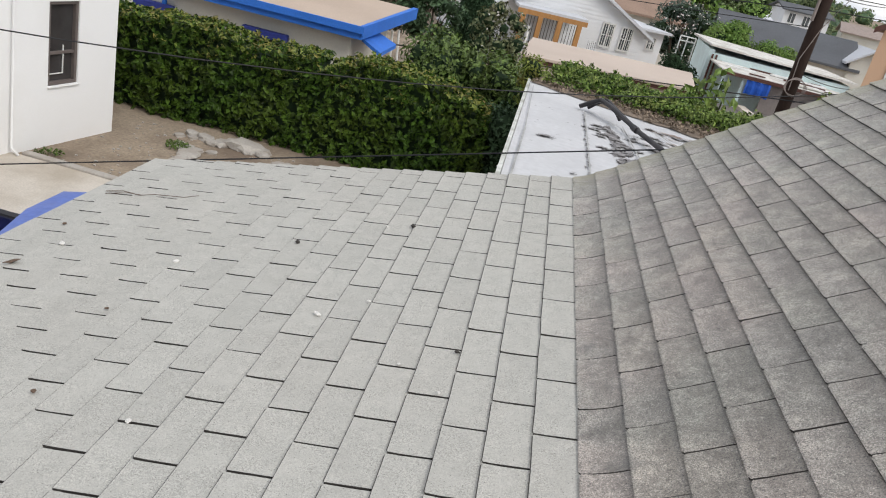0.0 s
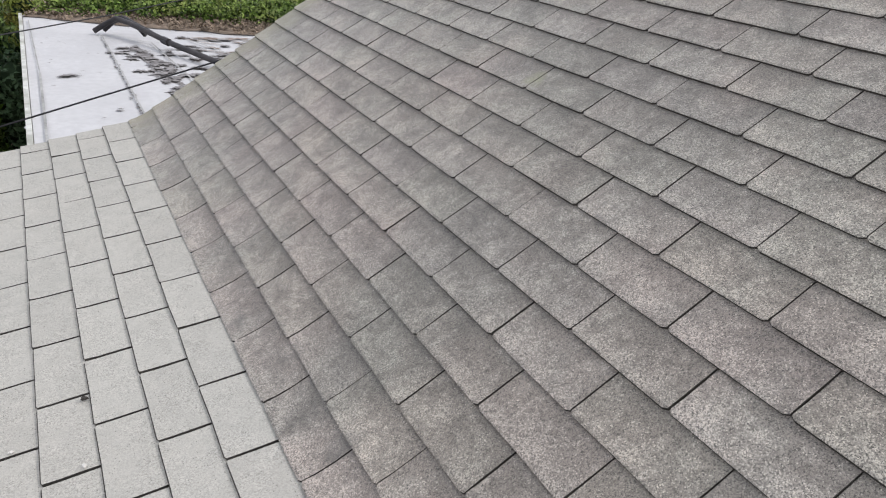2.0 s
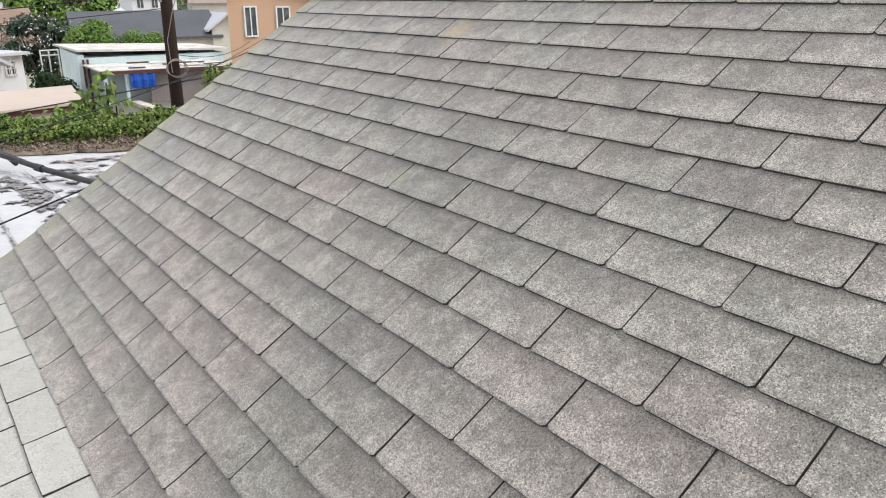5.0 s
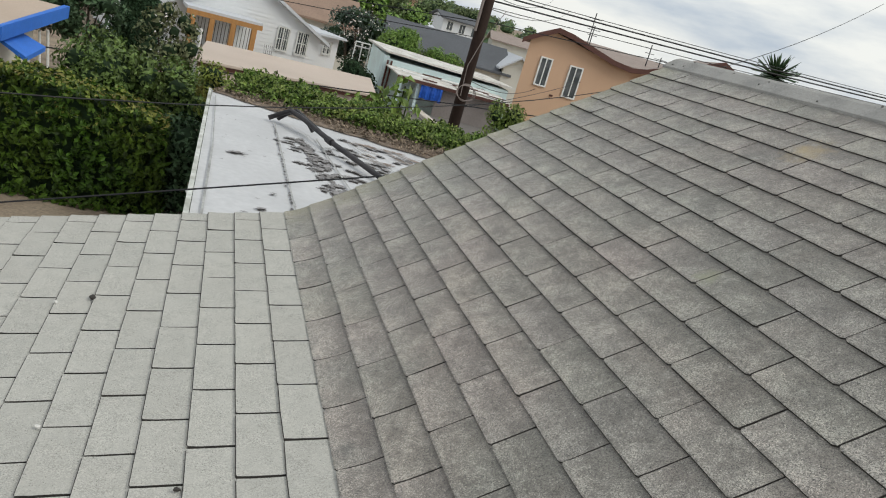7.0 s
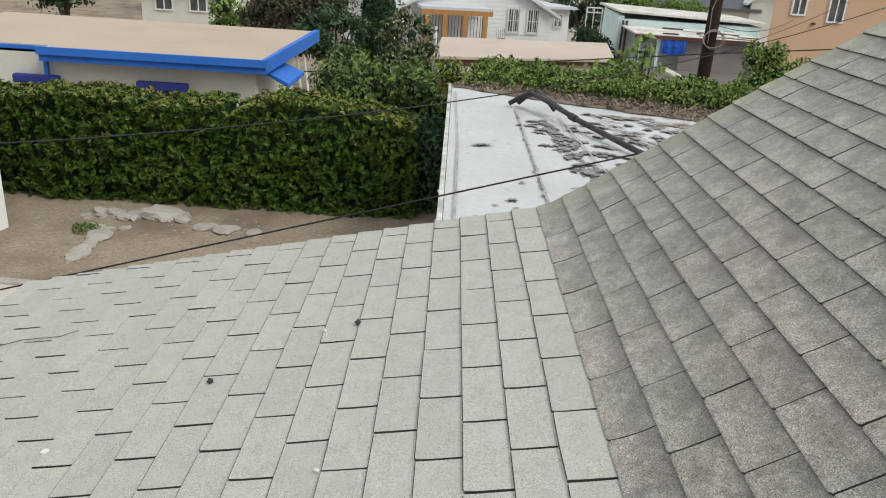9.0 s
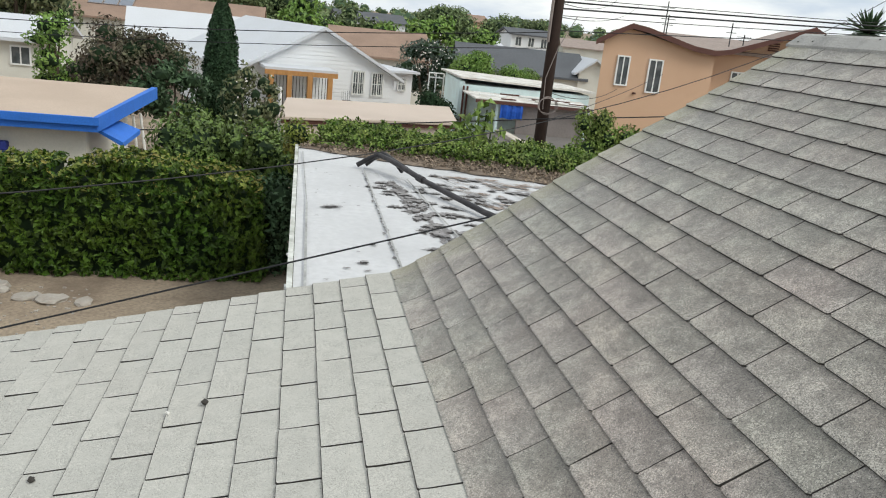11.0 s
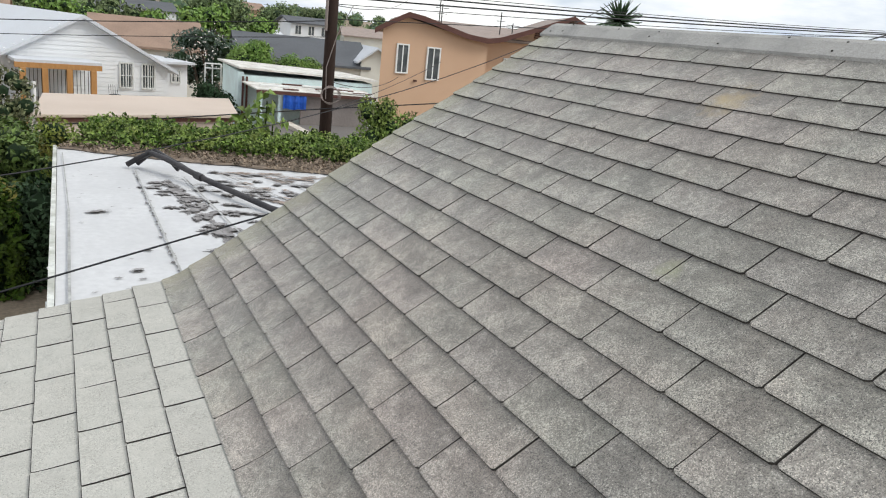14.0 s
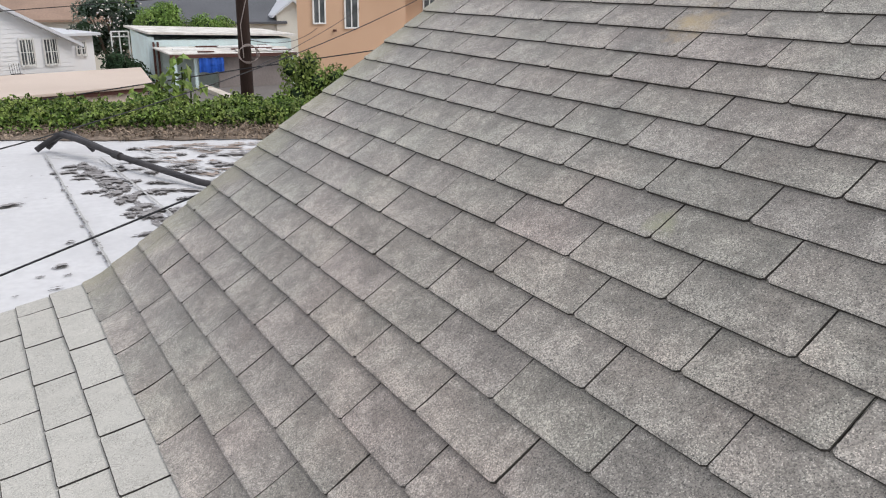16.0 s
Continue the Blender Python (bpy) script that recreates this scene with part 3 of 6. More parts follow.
# ---- more materials ----
M["siding_white"] = material("siding_white", (0.76, 0.77, 0.78), 0.7, spread=0.03, grain=30, blotch=0.7, blotch_colour=(0.66, 0.67, 0.69), blotch_amount=0.35)
M["roof_white"] = material("roof_white", (0.56, 0.575, 0.60), 0.7, spread=0.05, grain=12, blotch=0.6, blotch_colour=(0.6, 0.62, 0.66), blotch_amount=0.4)
M["roof_tan"] = material("roof_tan", (0.50, 0.40, 0.32), 0.95, spread=0.08, grain=30, blotch=0.6, blotch_colour=(0.42, 0.33, 0.26), blotch_amount=0.5)
M["roof_brown"] = material("roof_brown", (0.30, 0.21, 0.16), 0.95, spread=0.12, grain=14, blotch=0.6, blotch_amount=0.35)
M["roof_slate"] = material("roof_slate", (0.11, 0.115, 0.125), 0.9, spread=0.15, grain=12, blotch=0.5, blotch_amount=0.35)
M["roof_greybrown"] = material("roof_greybrown", (0.33, 0.27, 0.24), 0.95, spread=0.12, grain=14)
M["trim_brown"] = material("trim_brown", (0.11, 0.05, 0.04), 0.7, spread=0.1)
M["wall_cream"] = material("wall_cream", (0.66, 0.64, 0.57), 0.85, spread=0.04, grain=30, blotch=0.8, blotch_colour=(0.55, 0.52, 0.45), blotch_amount=0.35)
M["plaster_tan"] = material("plaster_tan", (0.56, 0.47, 0.40), 0.95, spread=0.05, grain=20, blotch=0.6, blotch_colour=(0.50, 0.41, 0.345), blotch_amount=0.5, bump=0.2)
M["timber_orange"] = material("timber_orange", (0.46, 0.235, 0.085), 0.6, spread=0.12, grain=20, blotch=3, stretch=(3, 3, 0.5))
M["teal"] = material("teal", (0.70, 0.84, 0.83), 0.7, spread=0.06, grain=18, blotch=1.5, blotch_colour=(0.55, 0.62, 0.6), blotch_amount=0.5)
M["sheet_worn"] = material("sheet_worn", (0.68, 0.66, 0.61), 0.7, spread=0.12, grain=10, blotch=1.9, blotch_colour=(0.3, 0.26, 0.22), blotch_amount=0.5)
M["hood_navy"] = material("hood_navy", (0.03, 0.045, 0.24), 0.6, spread=0.15, grain=20, blotch=3, blotch_amount=0.3)
M["tarp_blue"] = material("tarp_blue", (0.02, 0.10, 0.48), 0.45, spread=0.12, grain=9, blotch=3, blotch_amount=0.3, bump=0.6)
M["block_grey"] = material("block_grey", (0.30, 0.26, 0.24), 0.95, spread=0.08, grain=18, blotch=1)
M["asphalt"] = material("asphalt", (0.16, 0.145, 0.135), 0.95, spread=0.15, grain=20, blotch=0.8)
M["pipe_black"] = material("pipe_black", (0.03, 0.028, 0.03), 0.5, spread=0.2, grain=30, blotch=6, blotch_colour=(0.08, 0.07, 0.07), blotch_amount=0.5)
M["tear"] = material("tear", (0.20, 0.19, 0.188), 0.9, spread=0.35, grain=26, blotch=7, blotch_colour=(0.38, 0.365, 0.36), blotch_amount=0.65)
M["tear_rim"] = material("tear_rim", (0.085, 0.078, 0.075), 0.9, spread=0.35, grain=40, blotch=9, blotch_colour=(0.2, 0.18, 0.17), blotch_amount=0.6)
M["tear_brown"] = material("tear_brown", (0.25, 0.20, 0.17), 0.95, spread=0.35, grain=26, blotch=6, blotch_colour=(0.44, 0.39, 0.36), blotch_amount=0.6)
M["seam_shade_grey"] = material("seam_shade_grey", (0.40, 0.40, 0.39), 0.8, spread=0.2, grain=20, blotch=3, blotch_colour=(0.2, 0.2, 0.19), blotch_amount=0.6)
M["litter"] = material("litter", (0.205, 0.16, 0.125), 0.98, spread=0.4, grain=16, blotch=3, blotch_colour=(0.09, 0.075, 0.055), blotch_amount=0.6, bump=0.8)
M["rock"] = material("rock", (0.42, 0.39, 0.35), 0.95, spread=0.1, grain=25, blotch=4, blotch_colour=(0.28, 0.24, 0.2), blotch_amount=0.5)
M["wire"] = material("wire", (0.02, 0.02, 0.022), 0.6, bump=0)
M["navy"] = material("navy", (0.008, 0.014, 0.075), 0.3, spread=0.15, grain=12, blotch=3, blotch_colour=(0.03, 0.035, 0.07), blotch_amount=0.35, bump=0.05, spec=0.5)
M["bin_grey"] = material("bin_grey", (0.30, 0.36, 0.42), 0.6, spread=0.05, grain=20, blotch=3, blotch_amount=0.2)
M["carton"] = material("carton", (0.70, 0.70, 0.70), 0.6, spread=0.03, grain=20, blotch=5, blotch_colour=(0.5, 0.5, 0.52), blotch_amount=0.4)
M["ink"] = material("ink", (0.03, 0.03, 0.035), 0.7, bump=0)
M["ply"] = material("ply", (0.33, 0.27, 0.235), 0.9, spread=0.06, grain=14, blotch=2, blotch_amount=0.25)
M["red"] = material("red", (0.42, 0.03, 0.03), 0.5, bump=0)
M["glass_pale"] = material("glass_pale", (0.06, 0.07, 0.075), 0.12, spread=0.2, grain=3, blotch=2, blotch_colour=(0.2, 0.21, 0.21), blotch_amount=0.5, bump=0, spec=0.5)
M["leaf_plum"] = material("leaf_plum", (0.092, 0.07, 0.05), 0.6, spread=0.3, grain=8, blotch=1.2, blotch_colour=(0.10, 0.13, 0.055), blotch_amount=0.5, bump=0, random=0.35)
M["leaf_ivy"] = material("leaf_ivy", (0.125, 0.195, 0.036), 0.5, spread=0.35, grain=8, blotch=2.0, blotch_colour=(0.21, 0.225, 0.06), blotch_amount=0.6, bump=0, random=0.45)
M["leaf_dry"] = material("leaf_dry", (0.25, 0.195, 0.145), 0.8, spread=0.35, grain=9, blotch=3, blotch_colour=(0.11, 0.085, 0.06), blotch_amount=0.5, bump=0, random=0.5)
M["flower"] = material("flower", (0.7, 0.66, 0.62), 0.7, spread=0.1, bump=0)


# ---- the yard ----
def yard():
    bm = bmesh.new()
    slab(bm, [(-11, -4), (-2.2, -4), (-2.2, 7.3), (-6.9, 7.42), (-11, 7.4)], GROUND - 0.2, GROUND + 0.03)
    tagged(part("concrete_slab", bm, M["concrete"]), "stained pale concrete driveway slab", "slab", kind="structure")
    bm = bmesh.new()
    slab(bm, [(-6.85, 7.44), (-5.3, 7.36), (-4.6, 7.34), (-4.6, 7.48), (-5.3, 7.5), (-6.85, 7.58)], GROUND - 0.1, GROUND + 0.06)
    tagged(part("kerb", bm, M["rock"], bevel=0.02), "broken concrete edging beside the slab", "kerb", kind="structure")
    rng = random.Random(4)

    def rubble(x, y, s, flat, turn, label):
        bm = bmesh.new()
        bmesh.ops.create_icosphere(bm, subdivisions=2, radius=s)
        for v in bm.verts:
            k = 1 + 0.5 * noise.noise(v.co * (1.6 / s) + Vector((x * 9, y * 7, s)))
            v.co = Vector((v.co.x * k * 1.3, v.co.y * k, max(-0.4 * s, min(0.55 * s, v.co.z * k)) * flat))
        ob = part("rubble_stone", bm, M["rock"])
        ob.matrix_world = pose(x, y, GROUND + s * 0.3 * flat, 0, rng.uniform(-8, 8), turn)
        tagged(ob, label, "stone", "rubble by the hedge")

    for i in range(17):
        rubble(-5.75 + i * 0.09 + rng.uniform(-0.05, 0.05), 10.0 + rng.uniform(-0.12, 0.16), rng.uniform(0.05, 0.11), 0.8, rng.uniform(0, 180), "grey lump of broken concrete rubble")
    rubble(-4.72, 10.13, 0.27, 0.5, 20, "broad flat slab of broken concrete")
    rubble(-4.92, 10.24, 0.16, 0.55, 70, "broad flat slab of broken concrete")
    rubble(-5.1, 9.98, 0.13, 0.7, 110, "grey lump of broken concrete rubble")
    for i in range(9):
        rubble(-5.24 - 0.02 * i * (i > 6) + rng.uniform(-0.03, 0.03), 8.35 + i * 0.13, rng.uniform(0.10, 0.15), 0.4, rng.uniform(60, 120), "piece of old cracked concrete edging in the dirt")
    for x, y, s in ((-5.45, 9.46, 0.12), (-5.6, 9.44, 0.12), (-5.25, 9.42, 0.1), (-5.05, 9.5, 0.08), (-3.6, 9.65, 0.16), (-3.95, 9.72, 0.14), (-3.2, 9.6, 0.12)):
        rubble(x, y, s, 0.45, rng.uniform(0, 90), "pale flat piece of concrete")
    pts, nor = [], []
    nr = np.random.default_rng(8)
    for cx, cy, r, n in ((-5.55, 9.30, 0.15, 150), (-6.68, 7.66, 0.12, 60), (-6.5, 7.75, 0.08, 30), (-5.45, 9.38, 0.1, 50)):
        a, q = nr.uniform(0, math.tau, n), r * np.sqrt(nr.random(n))
        pts += [(cx + q[i] * math.cos(a[i]), cy + q[i] * math.sin(a[i]), GROUND + 0.02 + nr.random() * 0.09) for i in range(n)]
        nor += [(nr.normal(), nr.normal(), 0.6) for i in range(n)]
    tagged(leaves("weeds", pts, nor, 0.05, 21, M["leaf_mid"]), "small green weeds growing in the dirt", "weeds", kind="stuff")
    bm = bmesh.new()
    for i in range(240):
        x, y, s = rng.uniform(-6.6, -3.2), rng.uniform(7.5, 10.2), rng.uniform(0.008, 0.03)
        box(bm, x, x + s * rng.uniform(1, 2), y, y + s, GROUND, GROUND + s * 0.6)
    tagged(part("pebbles", bm, M["rock"]), "scattered small stones on the dirt", "pebbles", kind="stuff")

    lean = thing("plywood_board", -6.62, 9.30, GROUND + 0.03, -10.46, "taupe painted board leaning on the white wall under the meter", "board")
    bm = bmesh.new()
    v = [(0.015, -2.80, 0.98), (0.015, -2.55, 0.96), (0.22, -2.40, 0.0), (0.22, -2.99, 0.0)]
    f = [bm.verts.new(p) for p in v] + [bm.verts.new((p[0] + 0.02, p[1], p[2] + 0.008)) for p in v]
    for q in ((0, 3, 2, 1), (4, 5, 6, 7), (0, 1, 5, 4), (1, 2, 6, 5), (2, 3, 7, 6), (3, 0, 4, 7)):
        bm.faces.new([f[i] for i in q])
    part("sheet", bm, M["ply"], lean)
    part("white_strip", boxes((0.245, 0.26, -2.66, -2.645, 0.0, 0.42)), M["paint_white"], lean)
    broom = thing("broom", -6.62, 9.30, GROUND + 0.03, -10.46, "red broom handle with a black grip leaning on the wall", "broom")
    bm = bmesh.new()
    tube(bm, [(0.24, -3.03, 0.0), (0.045, -2.99, 0.78)], 0.014, 7)
    part("handle", bm, M["red"], broom)
    bm = bmesh.new()
    tube(bm, [(0.045, -2.99, 0.78), (0.03, -2.987, 0.86)], 0.018, 7)
    part("grip", bm, M["ink"], broom)


yard()


def pickup():
    """The open bed of a navy pickup beside the eave, with its load."""
    T = thing("pickup_truck", -4.9, 2.5, GROUND + 0.03, 0, "navy blue pickup truck bed holding roofing materials", "truck")
    floor, rail = 0.72, 1.27
    part("bed", boxes((-1.25, 1.15, -0.72, 0.72, floor - 0.06, floor), (-1.3, 1.2, 0.80, 0.85, 0.5, rail), (-1.3, 1.2, -0.84, -0.74, 0.5, rail), (1.12, 1.2, -0.74, 0.74, 0.5, rail), (-1.3, -1.25, -0.74, 0.74, 0.5, rail)), M["navy"], T, "navy pickup bed", bevel=0.015)
    part("rail_cap", boxes((-1.31, 1.21, 0.79, 0.86, rail, rail + 0.02)), M["ink"], T)
    part("rail_cap", boxes((-1.31, 1.21, -0.86, -0.72, rail, rail + 0.02)), M["ink"], T)
    bm = boxes((0.22, 0.78, 0.44, 0.79, floor + 0.002, floor + 0.36))
    part("wheel_arch", bm, M["navy"], T, bevel=0.15, smooth=True)
    part("cab", boxes((-3.1, -1.34, -0.86, 0.86, 0.45, 1.75)), M["navy"], T, bevel=0.12)
    for wx in (-2.4, 0.35):
        for wy in (-0.72, 0.72):
            bm = bmesh.new()
            bmesh.ops.create_cone(bm, cap_ends=True, segments=24, radius1=0.36, radius2=0.36, depth=0.22, matrix=Matrix.Translation((wx, wy * 1.0, 0.36)) @ Matrix.Rotation(radians(90), 4, "X"))
            tyre = part("tyre", bm, M["ink"], T)
    part("bumper", boxes((1.2, 1.32, -0.85, 0.85, 0.45, 0.62)), M["metal_taupe"], T, bevel=0.03)
    roll = thing("roofing_roll", -3.95, 2.28, GROUND + 1.22, 0, "white wrapped roofing cap-sheet carton with dark print", "carton")
    roll.matrix_world = pose(-4.36, 2.18, GROUND + 1.06, 0, -3, 34)
    part("wrap", boxes((-0.6, 0.42, -0.14, 0.14, -0.03, 0.24)), M["carton"], roll, bevel=0.03)
    cu = bpy.data.curves.new("print", "FONT")
    cu.body, cu.size, cu.extrude = "SBS Cap", 0.085, 0.0006
    tx = new("print_text", cu)
    me = bpy.data.meshes.new_from_object(tx)
    bpy.data.objects.remove(tx)
    me.materials.append(M["ink"])
    w = new("printed_words", me)
    w.parent, w.matrix_local = roll, pose(0.06, -0.1412, 0.12, 90, 0, 0)
    part("printed_patch", boxes((0.20, 0.38, -0.1425, -0.1405, -0.01, 0.07)), M["ink"], roll)
    stack = thing("roofing_roll", -4.75, 2.62, GROUND + 0.753, 24, "white wrapped roofing roll lying in the truck bed", "carton")
    bm = bmesh.new()
    tube(bm, [(-0.45, 0, 0.12), (0.4, 0, 0.12)], 0.12, 14)
    part("wrap", bm, M["carton"], stack)
    sticks = thing("timber_offcuts", -4.62, 2.86, GROUND + 0.753, 0, "yellow-brown timber offcuts in the truck bed", "timber")
    rng = random.Random(6)
    for i in range(5):
        bm = bmesh.new()
        a = rng.uniform(-0.6, 0.6)
        tube(bm, [(-0.22 * math.cos(a), -0.22 * math.sin(a), 0.05 + 0.05 * i), (0.22 * math.cos(a), 0.22 * math.sin(a), 0.12 + 0.05 * i)], 0.025, 4)
        part("stick", bm, M["timber_orange"], sticks)
    part("carton", boxes((-5.35, -5.0, 2.2, 2.45, GROUND + 0.75, GROUND + 1.15)), M["carton"]).name = "small_carton"
    tagged(bpy.data.objects["small_carton"], "small white carton in the truck bed", "carton")
    b = thing("storage_bin", -4.75, 3.82, GROUND + 0.03, -4, "pale grey-blue plastic storage bin behind the truck", "bin")
    part("body", boxes((-1.05, -0.16, -0.2, 0.3, 0, 1.00)), M["bin_grey"], b, bevel=0.03)
    part("lid", boxes((-1.09, -0.12, -0.24, 0.34, 1.00, 1.07)), M["bin_grey"], b, bevel=0.02)


pickup()


# ---- details of the low white roof ----
def flat_roof_details():
    rng = random.Random(12)
    B = bpy.data.objects["low_building"]
    z = FLAT - GROUND
    bm, rims = bmesh.new(), bmesh.new()
    grey = bm
    level = [0.004]

    def flake(x, y, lx, ly, turn=0.0):
        n = 40
        ring, rim = [], []
        broad = lx > 0.045 and bm is grey
        w = [(rng.randint(2, 9), rng.uniform(0, math.tau)) for _ in range(4)]
        for i in range(n):
            a = i * math.tau / n
            k = max(0.2, 0.78 + 0.17 * sum(math.sin(f * a + o) for f, o in w) + rng.uniform(-0.12, 0.12))
            dx, dy = lx * k * math.cos(a), ly * k * math.sin(a)
            ux, uy = dx * math.cos(turn) - dy * math.sin(turn), dx * math.sin(turn) + dy * math.cos(turn)
            s = 0.84 if broad else 1.0
            ring.append(bm.verts.new((x + s * ux + (0.006 if broad else 0), y - 7 + s * uy + (0.008 if broad else 0), z + level[0] + (0.012 if broad else 0))))
            if broad:
                rim.append(rims.verts.new((x + ux, y - 7 + uy, z + level[0])))
        level[0] += 0.00004
        bm.faces.new(ring)
        if broad:
            rims.faces.new(rim)

    for i in range(52):
        t = rng.random()
        x, y = 0.74 + 0.44 * (1 - t) + rng.gauss(0, 0.2), 5.5 + 3.3 * t
        flake(x, y, rng.uniform(0.04, 0.14), rng.uniform(0.03, 0.1), rng.uniform(-0.4, 0.2))
    for i in range(60):
        t = rng.random()
        flake(1.02 - 0.34 * t + rng.gauss(0, 0.05), 5.6 + 3.3 * t, rng.uniform(0.02, 0.07), rng.uniform(0.05, 0.16), rng.uniform(-0.2, 0.3))
    for i in range(44):
        x = rng.uniform(1.2, 2.6)
        flake(x, rng.uniform(7.0, 9.4) - max(0, x - 1.5) * 0.3, rng.uniform(0.05, 0.2), rng.uniform(0.03, 0.09), rng.uniform(-0.7, 0.1))
    for i in range(46):
        flake(0.41 + rng.gauss(0, 0.012), 4.2 + i * 0.112, rng.uniform(0.008, 0.03), rng.uniform(0.02, 0.06))
    flake(-0.11, 7.28, 0.13, 0.05, 0.1), flake(0.1, 5.35, 0.07, 0.03), flake(0.12, 5.15, 0.03, 0.02), flake(0.23, 5.9, 0.06, 0.015), flake(-0.05, 5.2, 0.04, 0.02), flake(0.02, 4.9, 0.05, 0.012)
    for i in range(14):
        flake(rng.uniform(-0.3, 0.35), rng.uniform(4.6, 9.5), 0.02, 0.012)
    bm = bmesh.new()
    for i in range(92):
        x = rng.uniform(1.5, 4.6)
        flake(x, rng.uniform(7.6, 9.6) - max(0, x - 1.5) * 0.32, rng.uniform(0.05, 0.22), rng.uniform(0.02, 0.075), rng.uniform(-0.7, 0.1))
    tagged(part("torn_coating", bm, M["tear_brown"], B, "brown underlayer and dirt showing through torn coating"), kind="stuff")
    bm = grey
    tagged(part("torn_edge", rims, M["tear_rim"], B, "flat dark outlines beneath the torn coating patches"), kind="stuff")
    tagged(part("torn_coating", bm, M["tear"], B, "grey underlayer showing through torn white coating"), kind="stuff")
    seams_and_shading = bmesh.new()
    # the first two strips paint the grey shading of a fold beside the edge
    for x0, y0, x1, y1, w in ((-0.40, 4.3, -0.36, 7.4, 0.022), (-0.36, 7.4, -0.39, 10.6, 0.012), (0.41, 4.2, 0.42, 9.5, 0.016), (0.42, 9.3, 1.05, 9.0, 0.012), (1.15, 5.6, 0.95, 9.0, 0.02), (2.05, 7.4, 1.45, 9.2, 0.02), (2.7, 7.2, 2.1, 9.0, 0.02), (0.42, 8.55, 0.95, 8.45, 0.012)):
        d = Vector((x1 - x0, y1 - y0)).normalized()
        nx, ny = -d.y * w / 2, d.x * w / 2
        seams_and_shading.faces.new([seams_and_shading.verts.new((px, py - 7, z + 0.024)) for px, py in ((x0 - nx, y0 - ny), (x0 + nx, y0 + ny), (x1 + nx, y1 + ny), (x1 - nx, y1 - ny))])
    bmesh.ops.recalc_face_normals(seams_and_shading, faces=seams_and_shading.faces)
    part("seam_and_fold_shading", seams_and_shading, M["seam_shade_grey"], B)
    # posts and gutter at the side of the building
    part("downpipe", boxes((-0.55, -0.49, -2.0, -1.94, 0.1, z - 0.1)), M["paint_white"], B)
    part("corner_post", boxes((-0.46, -0.34, -1.5, -1.38, 0, z - 0.2)), M["paint_white"], B)
    bm = bmesh.new()
    tube(bm, [(-0.48, -1.2, z - 0.06), (-0.53, -1.2, z - 0.10)], 0.028, 8)
    part("spout", bm, M["paint_white"], B)

    P = thing("bent_hose", 0.64, 9.5, FLAT, 0, "black bent plastic vent hoses lying on the white roof", "pipe")
    for name, pts, r in (("hose", [(-0.27, 0.12, 0.05), (-0.12, 0.1, 0.15), (0.0, 0.02, 0.23), (0.14, -0.25, 0.21), (0.5, -1.1, 0.12), (0.98, -2.3, 0.06), (1.6, -3.6, 0.06)], 0.034),
                         ("hose", [(-0.14, 0.2, 0.05), (-0.02, 0.15, 0.17), (0.1, -0.02, 0.24), (0.22, -0.35, 0.2), (0.34, -0.65, 0.16)], 0.03),
                         ("hose", [(0.0, 0.02, 0.23), (0.07, 0.0, 0.25), (0.2, -0.2, 0.19), (0.28, -0.42, 0.1)], 0.026)):
        bm = bmesh.new()
        tube(bm, pts, r, 10)
        part(name, bm, M["pipe_black"], P, smooth=True)
    bm = bmesh.new()
    tube(bm, [(0.42, -0.92, 0.135), (0.47, -1.04, 0.125)], 0.046, 10)
    part("joint", bm, M["pipe_black"], P)


flat_roof_details()


def edge_line(t):
    """The far edge of the white roof, t from 0 at its corner to 1 far right."""
    pts = [(-0.36, 11.12), (1.33, 10.2), (3.13, 9.45), (4.6, 8.85)]
    t = min(0.9999, max(0, t)) * 3
    i = int(t)
    (a, b), (c, d) = pts[i], pts[i + 1]
    return a + (c - a) * (t - i), b + (d - b) * (t - i)


